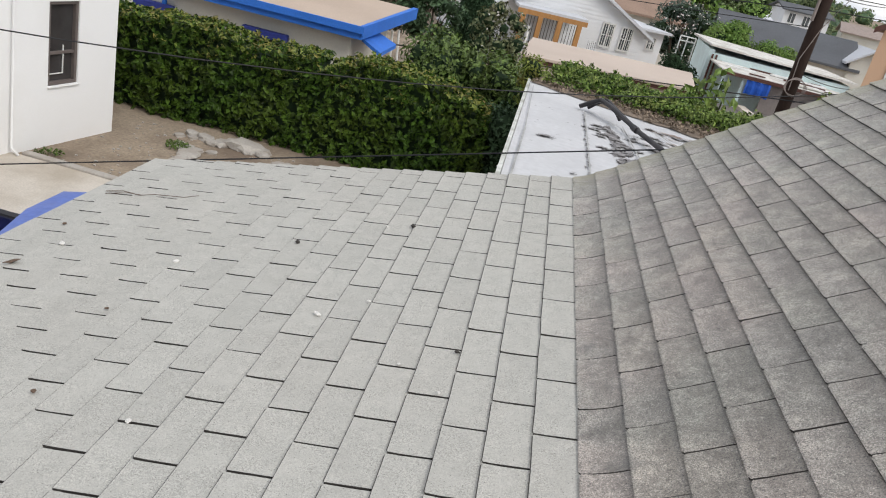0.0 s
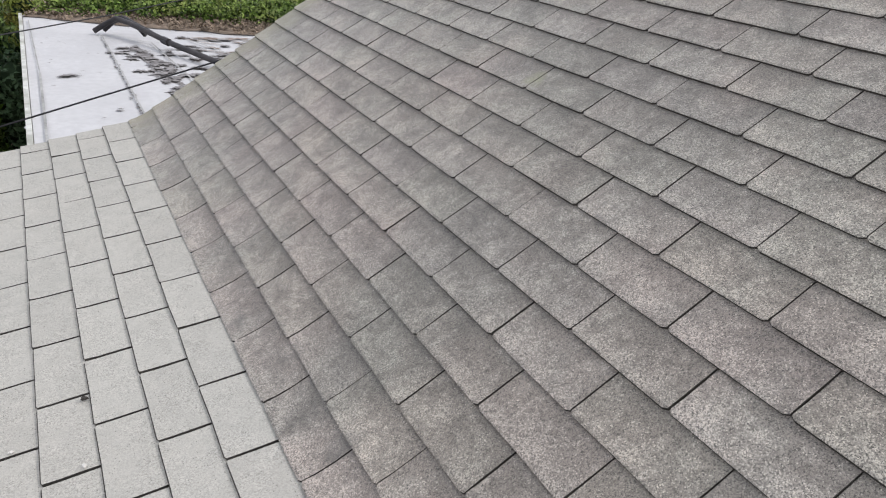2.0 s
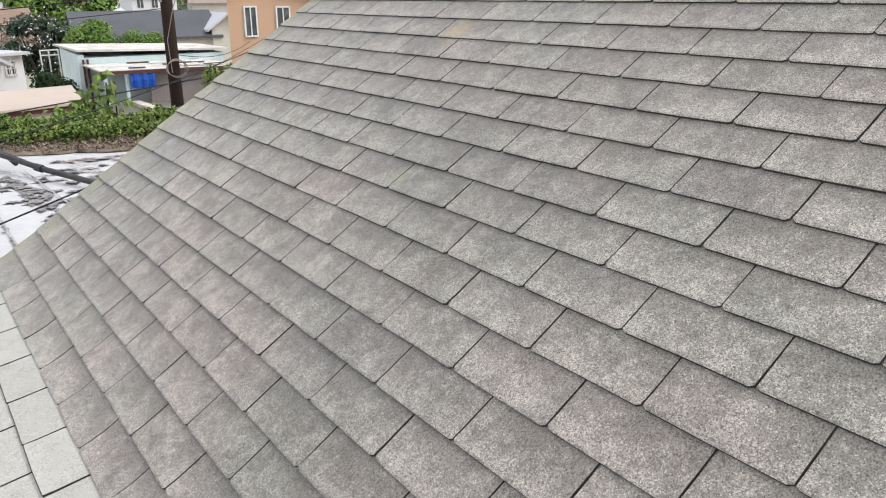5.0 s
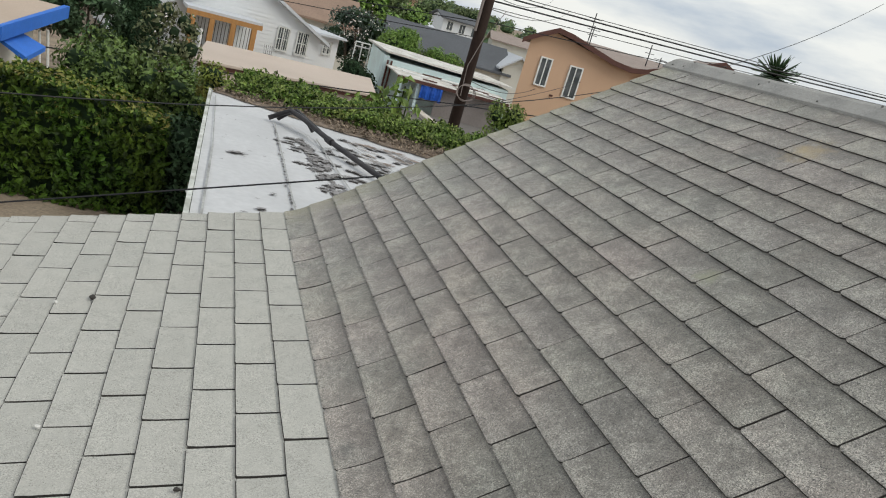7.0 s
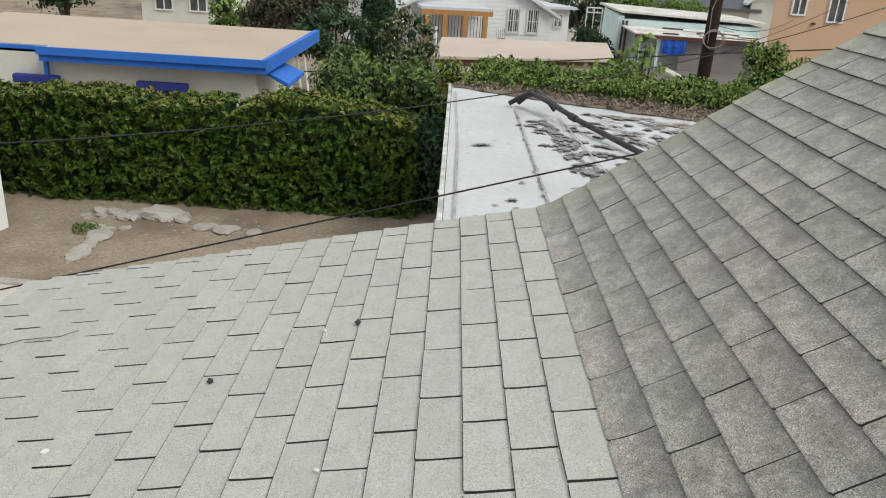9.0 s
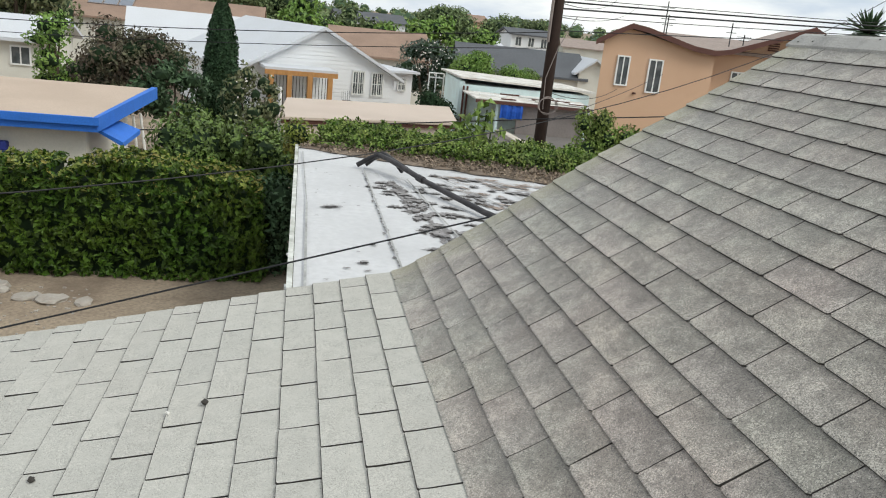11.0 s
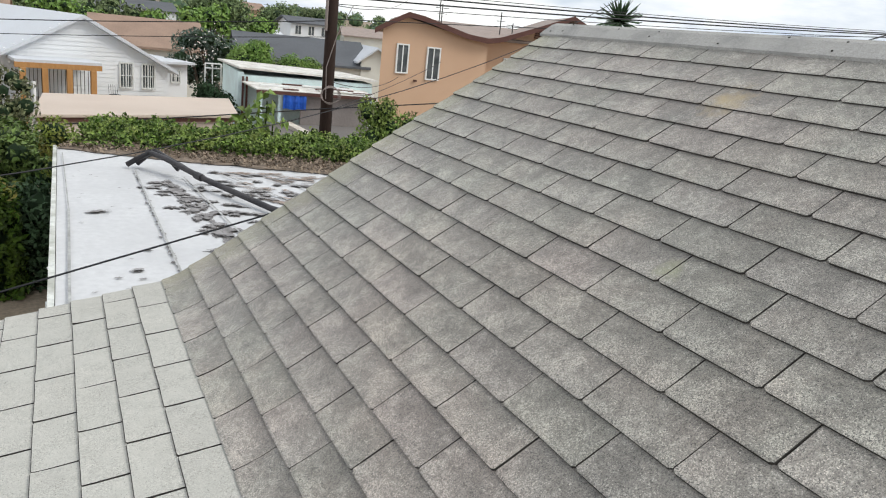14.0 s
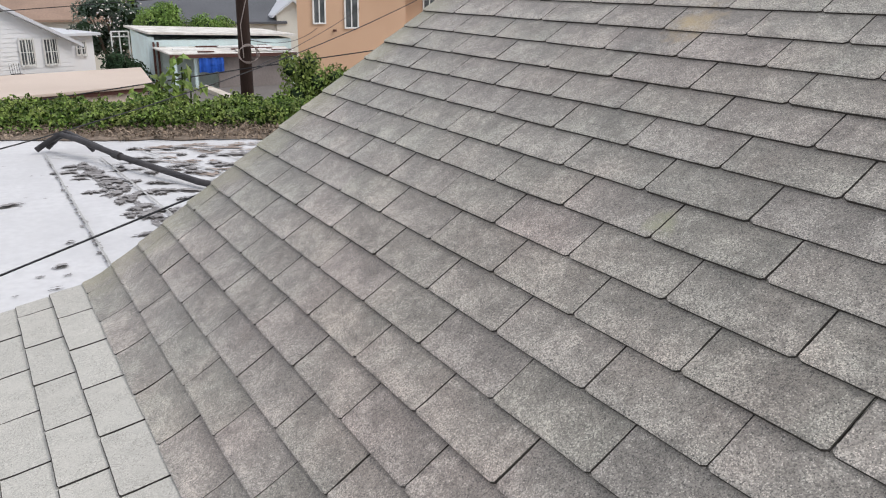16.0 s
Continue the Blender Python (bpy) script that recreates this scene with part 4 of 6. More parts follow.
def ivy_bank():
    rng = np.random.default_rng(31)
    bm = bmesh.new()
    n, rows = 90, 7
    grid = []
    for j in range(rows):
        row = []
        for i in range(n):
            x, y = edge_line(i / (n - 1))
            o = -0.16 + 1.4 * j / (rows - 1) + 0.10 * noise.noise(Vector((x * 3, j, 1)))
            hgt = 0.012 + 0.10 * j / rows + 0.05 * noise.noise(Vector((x * 6, o * 6, 3))) * (j > 0)
            row.append(bm.verts.new((x + 0.43 * o, y + 0.9 * o, FLAT + max(0.006, hgt))))
        grid.append(row)
    for a, b in zip(grid, grid[1:]):
        for i in range(n - 1):
            bm.faces.new((a[i], a[i + 1], b[i + 1], b[i]))
    tagged(part("leaf_litter", bm, M["litter"]), "dry brown leaf litter along the roof edge", "leaf litter", kind="stuff")
    dry, up = [], []
    for i in range(5200):
        x, y = edge_line(rng.random())
        o = -0.22 + 0.95 * rng.random() ** 1.2
        if o < 0 and rng.random() > 0.3 + 1.5 * noise.noise(Vector((x * 5, y * 5, 2))):
            continue
        dry.append((x + 0.43 * o, y + 0.9 * o, FLAT + 0.03 + 0.1 * max(0.0, o) + 0.03 * rng.random())), up.append((0, -0.2, 1))
    tagged(leaves("dry_leaves", dry, up, 0.055, 35, M["leaf_dry"]), "scattered dry brown leaves at the roof edge", "leaves", kind="stuff")
    pts, nor = [], []
    for i in range(26000):
        t = rng.random()
        o = 0.02 + 0.36 * min(1.0, t * 2.2) + 1.4 * rng.random() ** 0.85
        x, y = edge_line(t)
        lump = noise.noise(Vector((x * 1.7, o * 1.5, 5))) + 0.5 * noise.noise(Vector((x * 4, o * 4, 6)))
        top = FLAT + 0.07 + 0.19 * math.sin(max(0.0, min(1, (o - 0.05) / 0.8)) * math.pi / 2) + 0.13 * lump
        if o < 0.25 + 0.35 * t and rng.random() > 0.5 + lump:
            continue
        thin = noise.noise(Vector((x * 5.5, o * 6.5, 11))) + 0.5 * noise.noise(Vector((x * 12, o * 12, 13)))
        if thin < -0.05 and rng.random() < 0.8:
            continue
        pts.append((x + 0.43 * o, y + 0.9 * o, top + 0.05 * thin + 0.10 * rng.random() ** 9 - rng.random() ** 2 * 0.25)), nor.append((-0.1, -0.6, 0.8))
    I = thing("ivy", 2.0, 10.8, FLAT, 0, "low bank of bright green ivy beyond the white roof", "ivy")
    loc = lambda ps: [(p[0] - 2.0, p[1] - 10.8, p[2] - FLAT) for p in ps]
    leaves("foliage", loc(pts), nor, 0.062, 32, M["leaf_ivy"], I)
    leaves("dark_foliage", loc([(p[0] + 0.03, p[1], p[2] - 0.012) for p in pts[::2]]), nor[::2], 0.075, 33, M["leaf"], I)
    # added dark sheet behind the leaves, painting the ivy's shaded depth
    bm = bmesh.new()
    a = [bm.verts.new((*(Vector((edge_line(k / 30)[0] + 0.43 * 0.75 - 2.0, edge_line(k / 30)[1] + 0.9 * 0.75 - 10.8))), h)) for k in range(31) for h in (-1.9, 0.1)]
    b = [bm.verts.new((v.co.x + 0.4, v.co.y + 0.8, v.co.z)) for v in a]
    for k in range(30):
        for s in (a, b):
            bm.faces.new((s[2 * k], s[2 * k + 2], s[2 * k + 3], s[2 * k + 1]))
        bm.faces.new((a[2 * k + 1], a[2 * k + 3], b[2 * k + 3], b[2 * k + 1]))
    part("shade_core", bm, M["leaf_shade"], I)


ivy_bank()


def shrub(name, x, y, z, blobs, leaf, seed, size, density, label, shell=0.55):
    """A bush of leaf clumps reaching the ground; blobs in its own frame."""
    rng = np.random.default_rng(seed)
    S = thing(name, x, y, z, 0, label, "bush")
    p, n = clump_points(rng, blobs, density, shell)
    leaves("foliage", p, n, size, seed + 1, M[leaf], S)
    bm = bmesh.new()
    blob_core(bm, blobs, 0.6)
    part("shade_core", bm, M["leaf_shade"], S)
    bm = bmesh.new()
    tube(bm, [(0, 0, -0.1), (0.02, 0.03, 0.4), (0, 0, max(b[2] for b in blobs) * 0.8)], 0.06, 6, 0.03)
    part("stem", bm, M["bark"], S)
    return S


def lumps(rng, x0, x1, y0, y1, z0, z1, r0, r1, n):
    return [(rng.uniform(x0, x1), rng.uniform(y0, y1), rng.uniform(z0, z1), rng.uniform(r0, r1)) for _ in range(n)]


rg = random.Random(77)
g13 = ground_z(0, 13)
shrub("garden_bush", -1.75, 13.0, g13, lumps(rg, -0.8, 1.1, -0.5, 0.6, 0.3, 1.95, 0.35, 0.6, 26), "leaf_mid", 40, 0.10, 170, "tall loose green garden bush behind the hedge")
shrub("garden_bush", -1.5, 12.6, g13, lumps(rg, -0.85, 0.95, -0.4, 0.4, 0.9, 1.95, 0.22, 0.4, 20), "leaf_mid", 41, 0.09, 150, "lighter green leafy bush behind the hedge", 0.75)
shrub("dark_bush", -0.72, 11.6, GROUND, lumps(rg, -0.22, 0.15, -0.5, 0.5, 0.2, 1.5, 0.28, 0.42, 14), "leaf_dark", 42, 0.09, 150, "dark shaded shrub between hedge and white roof")
shrub("yellow_bush", -0.42, 11.45, GROUND, lumps(rg, -0.12, 0.1, -0.1, 0.25, 1.75, 2.3, 0.14, 0.22, 9), "leaf_young", 43, 0.07, 260, "yellow-green shrub at the white roof's corner")
shrub("corner_bush", 5.35, 12.9, g13, lumps(rg, -0.6, 0.7, -0.3, 0.5, 1.5, 2.45, 0.22, 0.36, 18) + lumps(rg, -0.62, -0.2, -0.2, 0.2, 2.3, 2.78, 0.16, 0.24, 11), "leaf_ivy", 44, 0.075, 330, "young bright green shrub beside the roof")
# big-leaved plants in front of the alley
for x, y, top, n, sd in ((2.2, 13.2, -0.55, 44, 50), (2.62, 13.4, -0.40, 46, 52), (3.0, 13.3, -0.10, 62, 51)):
    rng = np.random.default_rng(sd)
    S = thing("broad_leaved_plant", x, y, g13, 0, "upright plant with broad green heart-shaped leaves", "plant")
    h = top - g13
    bm = bmesh.new()
    for k in range(3):
        tube(bm, [(0.1 * k - 0.1, 0, 0), (0.12 * k - 0.12, 0.02, h * 0.6), (0.14 * k - 0.12, 0, h * 0.95)], 0.015, 5)
    part("stem", bm, M["leaf"], S)
    p = [(rng.normal() * 0.16, rng.normal() * 0.12, h * rng.uniform(0.62, 1.0)) for _ in range(n)]
    leaves("foliage", p, [(0.1, -0.8, 0.5)] * n, 0.24, sd + 5, M["leaf_ivy"], S)


# ---- buildings round about ----
def gable_roof(bm, x0, x1, y0, y1, eave, ridge, over=0.35, thick=0.14, along="x"):
    """Two sloping slabs; the ridge runs along x or y."""
    if along == "x":
        ym = (y0 + y1) / 2
        prof = [(y0 - over, eave), (ym, ridge), (y1 + over, eave)]
        put = lambda u, v, w: (u, v, w)
        ends = (x0 - over, x1 + over)
    else:
        xm = (x0 + x1) / 2
        prof = [(x0 - over, eave), (xm, ridge), (x1 + over, eave)]
        put = lambda u, v, w: (v, u, w)
        ends = (y0 - over, y1 + over)
    top = [[bm.verts.new(put(u, v, w)) for v, w in prof] for u in ends]
    low = [[bm.verts.new(put(u, v, w - thick)) for v, w in prof] for u in ends]
    for i in (0, 1):
        bm.faces.new((top[0][i], top[0][i + 1], top[1][i + 1], top[1][i])), bm.faces.new((low[0][i], low[0][i + 1], low[1][i + 1], low[1][i]))
        for k in (0, 1):
            bm.faces.new((top[k][i], top[k][i + 1], low[k][i + 1], low[k][i]))
    for i in (0, 2):
        bm.faces.new((top[0][i], top[1][i], low[1][i], low[0][i]))
    bmesh.ops.recalc_face_normals(bm, faces=bm.faces)


def gable_wall(bm, x0, x1, y0, y1, base, eave, ridge, along="x"):
    """A house body whose end walls rise to the ridge."""
    if along == "x":
        m = (y0 + y1) / 2
        prof = [(y0, base), (y1, base), (y1, eave), (m, ridge), (y0, eave)]
        a = [bm.verts.new((x0, v, w)) for v, w in prof]
        b = [bm.verts.new((x1, v, w)) for v, w in prof]
    else:
        m = (x0 + x1) / 2
        prof = [(x0, base), (x1, base), (x1, eave), (m, ridge), (x0, eave)]
        a = [bm.verts.new((v, y0, w)) for v, w in prof]
        b = [bm.verts.new((v, y1, w)) for v, w in prof]
    bm.faces.new(a), bm.faces.new(b[::-1])
    for i in range(5):
        j = (i + 1) % 5
        bm.faces.new((a[i], a[j], b[j], b[i]))
    bmesh.ops.recalc_face_normals(bm, faces=bm.faces)


def front_window(parent, x0, x1, y, z0, z1, frame="paint_white", glass="glass_pale", bars=0, mullion=True, sill=False):
    """A window set on a wall that faces -y."""
    f = 0.06
    w = part("window", boxes((x0, x0 + f, y - 0.05, y + 0.02, z0, z1), (x1 - f, x1, y - 0.05, y + 0.02, z0, z1), (x0 + f, x1 - f, y - 0.05, y + 0.02, z1 - f, z1), (x0 + f, x1 - f, y - 0.05, y + 0.02, z0, z0 + f),
                             *([((x0 + x1) / 2 - 0.025, (x0 + x1) / 2 + 0.025, y - 0.045, y + 0.02, z0 + f, z1 - f)] if mullion else [])), M[frame], parent)
    part("pane", boxes((x0 + f, x1 - f, y - 0.02, y - 0.012, z0 + f, z1 - f)), M[glass], w)
    for i in range(bars):
        u = x0 + 0.03 + (x1 - x0 - 0.06) * i / (bars - 1)
        part("window_bar", boxes((u - 0.011, u + 0.011, y - 0.13, y - 0.10, z0 - 0.05, z1 + 0.05)), M["paint_white"], w)
    for u in (z0, (z0 + z1) / 2, z1) if bars else ():
        part("window_bar", boxes((x0 - 0.02, x1 + 0.02, y - 0.10, y - 0.085, u - 0.015, u + 0.015)), M["paint_white"], w)
    return w


def blue_house():
    B = thing("blue_trimmed_house", -7.38, 15.5, ground_z(0, 15.5), 0, "cream house with a tan flat roof and bright blue fascia", "house")
    g = -ground_z(0, 15.5)
    fl, fr, br, bl = (-5.0, 0.0), (2.97, 0.0), (3.25, 4.7), (-5.0, 4.8)
    z1, z2 = -1.27 + g, -1.10 + g

    def sloped(bm, pts, t0, t1):
        lo = [bm.verts.new((x, y, z + t0)) for x, y, z in pts]
        hi = [bm.verts.new((x, y, z + t1)) for x, y, z in pts]
        bm.faces.new(hi), bm.faces.new(lo[::-1])
        for i in range(len(pts)):
            j = (i + 1) % len(pts)
            bm.faces.new((lo[i], lo[j], hi[j], hi[i]))
        bmesh.ops.recalc_face_normals(bm, faces=bm.faces)

    bm = bmesh.new()
    sloped(bm, [(fl[0], 0.42, z1), (-1.72, 0.42, z1), (-1.72, 0.0, z1), (*fr, z1), (*br, z2), (*bl, z2)], -0.1, -0.01)
    part("roof", bm, M["roof_tan"], B, "tan gravel flat roof")
    step = -1.72
    for x0, x1, back, drop, lift in ((step, fr[0] + 0.08, 0.0, 0.27, 0.02), (fl[0], step - 0.003, 0.42, 0.16, -0.03)):
        bm = bmesh.new()
        sloped(bm, [(x0, fr[1] - 0.07 + back, z1), (x1, fr[1] - 0.07 + back, z1), (x1, fr[1] + back, z1), (x0, fr[1] + back, z1)], -drop, lift)
        part("fascia", bm, M["paint_blue"], B)
    bm = bmesh.new()
    sloped(bm, [(step - 0.02, fr[1] - 0.14, z1), (fr[0] + 0.12, fr[1] - 0.14, z1), (fr[0] + 0.12, fr[1] - 0.072, z1), (step - 0.02, fr[1] - 0.072, z1)], -0.13, 0.03)
    part("gutter", bm, M["paint_blue"], B)
    part("downpipe", boxes((step - 0.06, step + 0.02, 0.2, 0.28, 0.1, z1 - 0.14)), M["paint_blue"], B)
    bm = bmesh.new()
    sloped(bm, [(fr[0] + 0.003, fr[1] + 0.003, z1), (fr[0] + 0.09, fr[1] + 0.003, z1), (br[0] + 0.14, br[1], z2), (br[0] + 0.003, br[1], z2)], -0.26, 0.03)
    part("fascia", bm, M["paint_blue"], B)
    part("wall", boxes((-4.8, 2.72, 0.35, 4.4, -0.3, z1 - 0.11)), M["wall_cream"], B)
    for x0, x1 in ((0.30, 1.16), (-2.36, -1.62)):
        w = front_window(B, x0, x1, 0.34, z1 - 1.5, z1 - 0.75, "paint_blue", "glass_pale")
        part("window_hood", boxes((x0 - 0.12, x1 + 0.12, 0.16, 0.34, z1 - 0.80, z1 - 0.62)), M["hood_navy"], w, "dark navy window hood", bevel=0.03)
    bm = bmesh.new()
    v = [bm.verts.new(p) for p in ((2.56, 0.5, z1 - 0.12), (2.56, 1.9, z1 - 0.12), (3.45, 2.1, z1 - 0.5), (3.45, 0.3, z1 - 0.5), (3.45, 0.3, z1 - 0.6), (3.45, 2.1, z1 - 0.6), (2.56, 0.5, z1 - 0.16), (2.56, 1.9, z1 - 0.16))]
    for q in ((0, 1, 2, 3), (3, 2, 5, 4), (0, 3, 4, 6), (1, 7, 5, 2), (6, 4, 5, 7), (0, 6, 7, 1)):
        bm.faces.new([v[i] for i in q])
    bmesh.ops.recalc_face_normals(bm, faces=bm.faces)
    part("awning", bm, M["paint_blue"], B, "blue sloping metal awning")
    bm = bmesh.new()
    tube(bm, [(3.0, 3.6, z1 - 0.4), (3.05, 3.9, z1 - 1.5)], 0.035, 7)
    tube(bm, [(3.1, 4.0, z1 - 0.4), (3.2, 4.1, z1 - 1.5)], 0.035, 7)
    part("vent_pipe", bm, M["paint_white"], B)


blue_house()


def white_house():
    g = ground_z(0, 40)
    H = thing("white_gabled_house", 0.70, 40.0, g, 19, "white clapboard bungalow with a low gable and white roof", "house")
    base, eave, ridge = 0.0, -1.75 - g, 0.40 - g
    bm = bmesh.new()
    gable_wall(bm, -4.2, 4.2, 0, 14, base, eave, ridge, "y")
    part("wall", bm, M["siding_white"], H)
    for i in range(24):
        z = 0.2 + i * 0.2
        half = 4.2 if z < eave else 4.2 * (ridge - z) / (ridge - eave)
        if half > 0.5:
            part("clapboard", boxes((-half, half, -0.022, -0.004, z, z + 0.165)), M["siding_white"], H)
    bm = bmesh.new()
    gable_roof(bm, -4.2, 4.2, 0, 14, eave - 0.12, ridge + 0.12, 0.4, 0.16, "y")
    part("roof", bm, M["roof_white"], H, "white coated shingle roof")
    for x0, x1, z1 in ((1.72, 2.42, -1.56), (2.82, 3.52, -1.58)):
        front_window(H, x0, x1, -0.026, z1 - 1.22 - g, z1 - g, "paint_white", "glass_pale", 6)
    wing = part("side_wing", boxes((4.21, 6.1, 1.6, 8, 0, -1.62 - g)), M["siding_white"], H)
    part("wing_roof", boxes((4.0, 6.35, 1.2, 8.2, -1.62 - g, -1.49 - g)), M["roof_white"], H)
    front_window(H, 5.15, 5.7, 1.59, -2.6 - g, -1.9 - g, "paint_white", "glass_pale", 5)
    porch = thing("porch", -0.18, 37.6, g, 10, "porch with orange timber posts and a white flat top", "porch")
    zt = -1.58 - g
    part("porch_top", boxes((-1.9, 1.55, -0.5, 2.0, zt, zt + 0.12)), M["roof_white"], porch)
    part("beam", boxes((-1.9, 1.55, -0.55, -0.35, zt - 0.22, zt)), M["timber_orange"], porch)
    for x in (-1.6, -0.75, 0.22, 1.2):
        part("post", boxes((x - 0.12, x + 0.12, -0.56, -0.34, 0.2, zt - 0.22)), M["timber_orange"], porch, bevel=0.02)
    bm = bmesh.new()
    for i in range(18):
        x = -1.5 + i * 0.155
        box(bm, x - 0.012, x + 0.012, -0.47, -0.45, 0.4, zt - 0.24)
    part("grille", bm, M["wire"], porch)
    for x, y in ((-3.2, 6), (-2.2, 9), (1.5, 5), (2.6, 8)):
        bm = bmesh.new()
        zz = ridge - abs(x) * (ridge - eave) / 4.2
        tube(bm, [(x, y, zz), (x, y, zz + 0.55)], 0.11, 8)
        part("roof_vent", bm, M["paint_white"], H)


white_house()


def terrace():
    bm = bmesh.new()
    slab(bm, [(-2.2, 36.9), (4.6, 36.9), (4.9, 39.6), (-2.2, 39.3)], ground_z(0, 37) - 0.3, -3.28)
    tagged(part("terrace", bm, M["concrete"]), "pale concrete terrace in front of the white house", "terrace", kind="structure")


terrace()


def tan_garage():
    g = ground_z(0, 26)
    G = thing("tan_garage", 1.8, 23.5, g, 0, "low garage with a pinkish-tan plastered flat roof", "garage")
    z = -1.60 - g
    corners = [(-2.75, -3.0), (2.56, -1.35), (3.15, 3.26), (-2.6, 1.92)]
    mid = (0.1, 0.2)
    inset = lambda k: [(mid[0] + (x - mid[0]) * k, mid[1] + (y - mid[1]) * k) for x, y in corners]
    bm = bmesh.new()
    slab(bm, corners, z - 0.09, z)
    part("roof", bm, M["plaster_tan"], G, "smooth pinkish-tan flat roof", bevel=0.02)
    bm = bmesh.new()
    slab(bm, inset(0.97), z - 0.2, z - 0.091)
    part("fascia", bm, M["trim_brown"], G)
    bm = bmesh.new()
    slab(bm, inset(0.93), -0.3, z - 0.201)
    part("wall", bm, M["plaster_tan"], G)
    bm = bmesh.new()
    tube(bm, [(-2.78, 0.5, -0.3), (-2.78, 0.5, z + 0.45)], 0.05, 8)
    part("pole", bm, M["paint_white"], G)
    c = thing("garden_chair", 2.0, 38.0, -3.28, 20, "thin dark metal garden chair on the terrace by the white house", "chair")
    part("seat", boxes((-0.2, 0.2, -0.2, 0.2, 0.40, 0.43)), M["wire"], c)
    bm = bmesh.new()
    for i in range(5):
        tube(bm, [(-0.2 + 0.1 * i, 0.2, 0.43), (-0.2 + 0.1 * i, 0.26, 0.85)], 0.008, 5)
    part("backrest", bm, M["wire"], c)
    for x in (-0.18, 0.18):
        for y in (-0.18, 0.18):
            bm = bmesh.new()
            tube(bm, [(x, y, 0.0), (x, y, 0.4)], 0.012, 5)
            part("leg", bm, M["wire"], c)


tan_garage()


def teal_shed():
    g = ground_z(0, 27)
    S = thing("teal_shed", 7.5, 27.0, g, -4, "pale teal shed with worn sheet roofs and a lean-to", "shed")
    z = lambda w: w + 0.17 - g
    part("wall", boxes((-1.9, 2.9, 0.6, 5.4, -0.2, z(-1.0))), M["teal"], S)
    part("end_wall", boxes((-2.1, -1.903, 0.6, 5.4, -0.2, z(-0.9))), M["teal"], S)
    bm = bmesh.new()

    def sheet(pts, t):
        lo = [bm.verts.new((x, y, w - t)) for x, y, w in pts]
        hi = [bm.verts.new((x, y, w)) for x, y, w in pts]
        bm.faces.new(hi), bm.faces.new(lo[::-1])
        for i in range(4):
            j = (i + 1) % 4
            bm.faces.new((lo[i], lo[j], hi[j], hi[i]))
        bmesh.ops.recalc_face_normals(bm, faces=bm.faces)

    sheet([(-2.1, 0.48, z(-0.72)), (3.1, 0.48, z(-0.84)), (3.1, 5.6, z(-0.92)), (-2.3, 5.6, z(-0.76))], 0.07)
    part("roof", bm, M["sheet_worn"], S, "worn pale sheet roof")
    bm = bmesh.new()
    sheet([(-1.75, -1.5, z(-1.28)), (2.4, -1.5, z(-1.32)), (2.6, 0.55, z(-1.26)), (-2.0, 0.55, z(-1.20))], 0.05)
    part("lean_to_roof", bm, M["sheet_worn"], S, "worn lean-to roof")
    part("lean_to_edge", boxes((-1.77, 2.43, -1.54, -1.505, z(-1.42), z(-1.31))), M["trim_brown"], S)
    for x in (-1.6, -0.95, 2.3):
        part("post", boxes((x - 0.05, x + 0.05, -1.4, -1.3, 0, z(-1.42))), M["teal"], S)
    part("lean_to_wall", boxes((-0.2, 2.35, -1.25, -1.15, -0.1, z(-1.42))), M["block_grey"], S)
    bm = bmesh.new()
    rows = []
    for i in range(12):
        x = -0.87 + 0.80 * i / 11
        y = -1.50 + 0.03 * math.sin(i * 1.7)
        rows.append((bm.verts.new((x, y, z(-1.43))), bm.verts.new((x, y - 0.02, z(-1.64))), bm.verts.new((x, y + 0.01, z(-1.90) + 0.02 * math.sin(i)))))
    for a, b in zip(rows, rows[1:]):
        for k in (0, 1):
            bm.faces.new((a[k], b[k], b[k + 1], a[k + 1]))
    bm2 = part("tarp", bm, M["tarp_blue"], S, "bright blue tarpaulin hung under the lean-to")
    md = bm2.modifiers.new("thick", "SOLIDIFY")
    md.thickness = 0.012
    rng = random.Random(2)
    for i in range(24):
        x, y = rng.uniform(-1.6, 1.7), rng.uniform(-1.3, 0.3)
        w = z(-1.29) + (y + 1.5) * 0.03
        part("roof_scrap", boxes((x, x + rng.uniform(0.3, 1.0), y, y + rng.uniform(0.1, 0.3), w + 0.012, w + rng.uniform(0.02, 0.07))), M[rng.choice(["sheet_worn", "paint_white", "trim_brown"])], S)
    for x in (-1.98, -1.84):
        part("plank", boxes((x, x + 0.06, 0.45, 0.55, 0.6, z(-1.25) + 0.2)), M["trim_brown"], S)
    fence = thing("white_frame_gate", 5.65, 33.0, g, 0, "white tubular metal gate frame beside the shed", "gate")
    for x in (-0.5, -0.2, 0.15):
        bm = bmesh.new()
        tube(bm, [(x, 0, 0), (x, 0, z(-1.0))], 0.03, 6)
        part("post", bm, M["paint_white"], fence)
    for w in (-1.01, -1.2):
        bm = bmesh.new()
        tube(bm, [(-0.5, 0, z(w)), (0.15, 0, z(w))], 0.03, 6)
        part("rail", bm, M["paint_white"], fence)
    bm = bmesh.new()
    slab(bm, [(4.9, 17.2), (16, 15.5), (16, 25.2), (5.6, 25.2)], -3.6, -2.2)
    tagged(part("alley", bm, M["asphalt"]), "grey paved alley by the shed", "alley", kind="structure")
    bm = bmesh.new()
    slab(bm, [(6.35, 25.15), (6.45, 19.5), (6.75, 19.5), (6.65, 25.15)], -2.3, -2.08)
    tagged(part("alley_kerb", bm, M["concrete"]), "pale concrete kerb along the alley", "kerb", kind="structure")
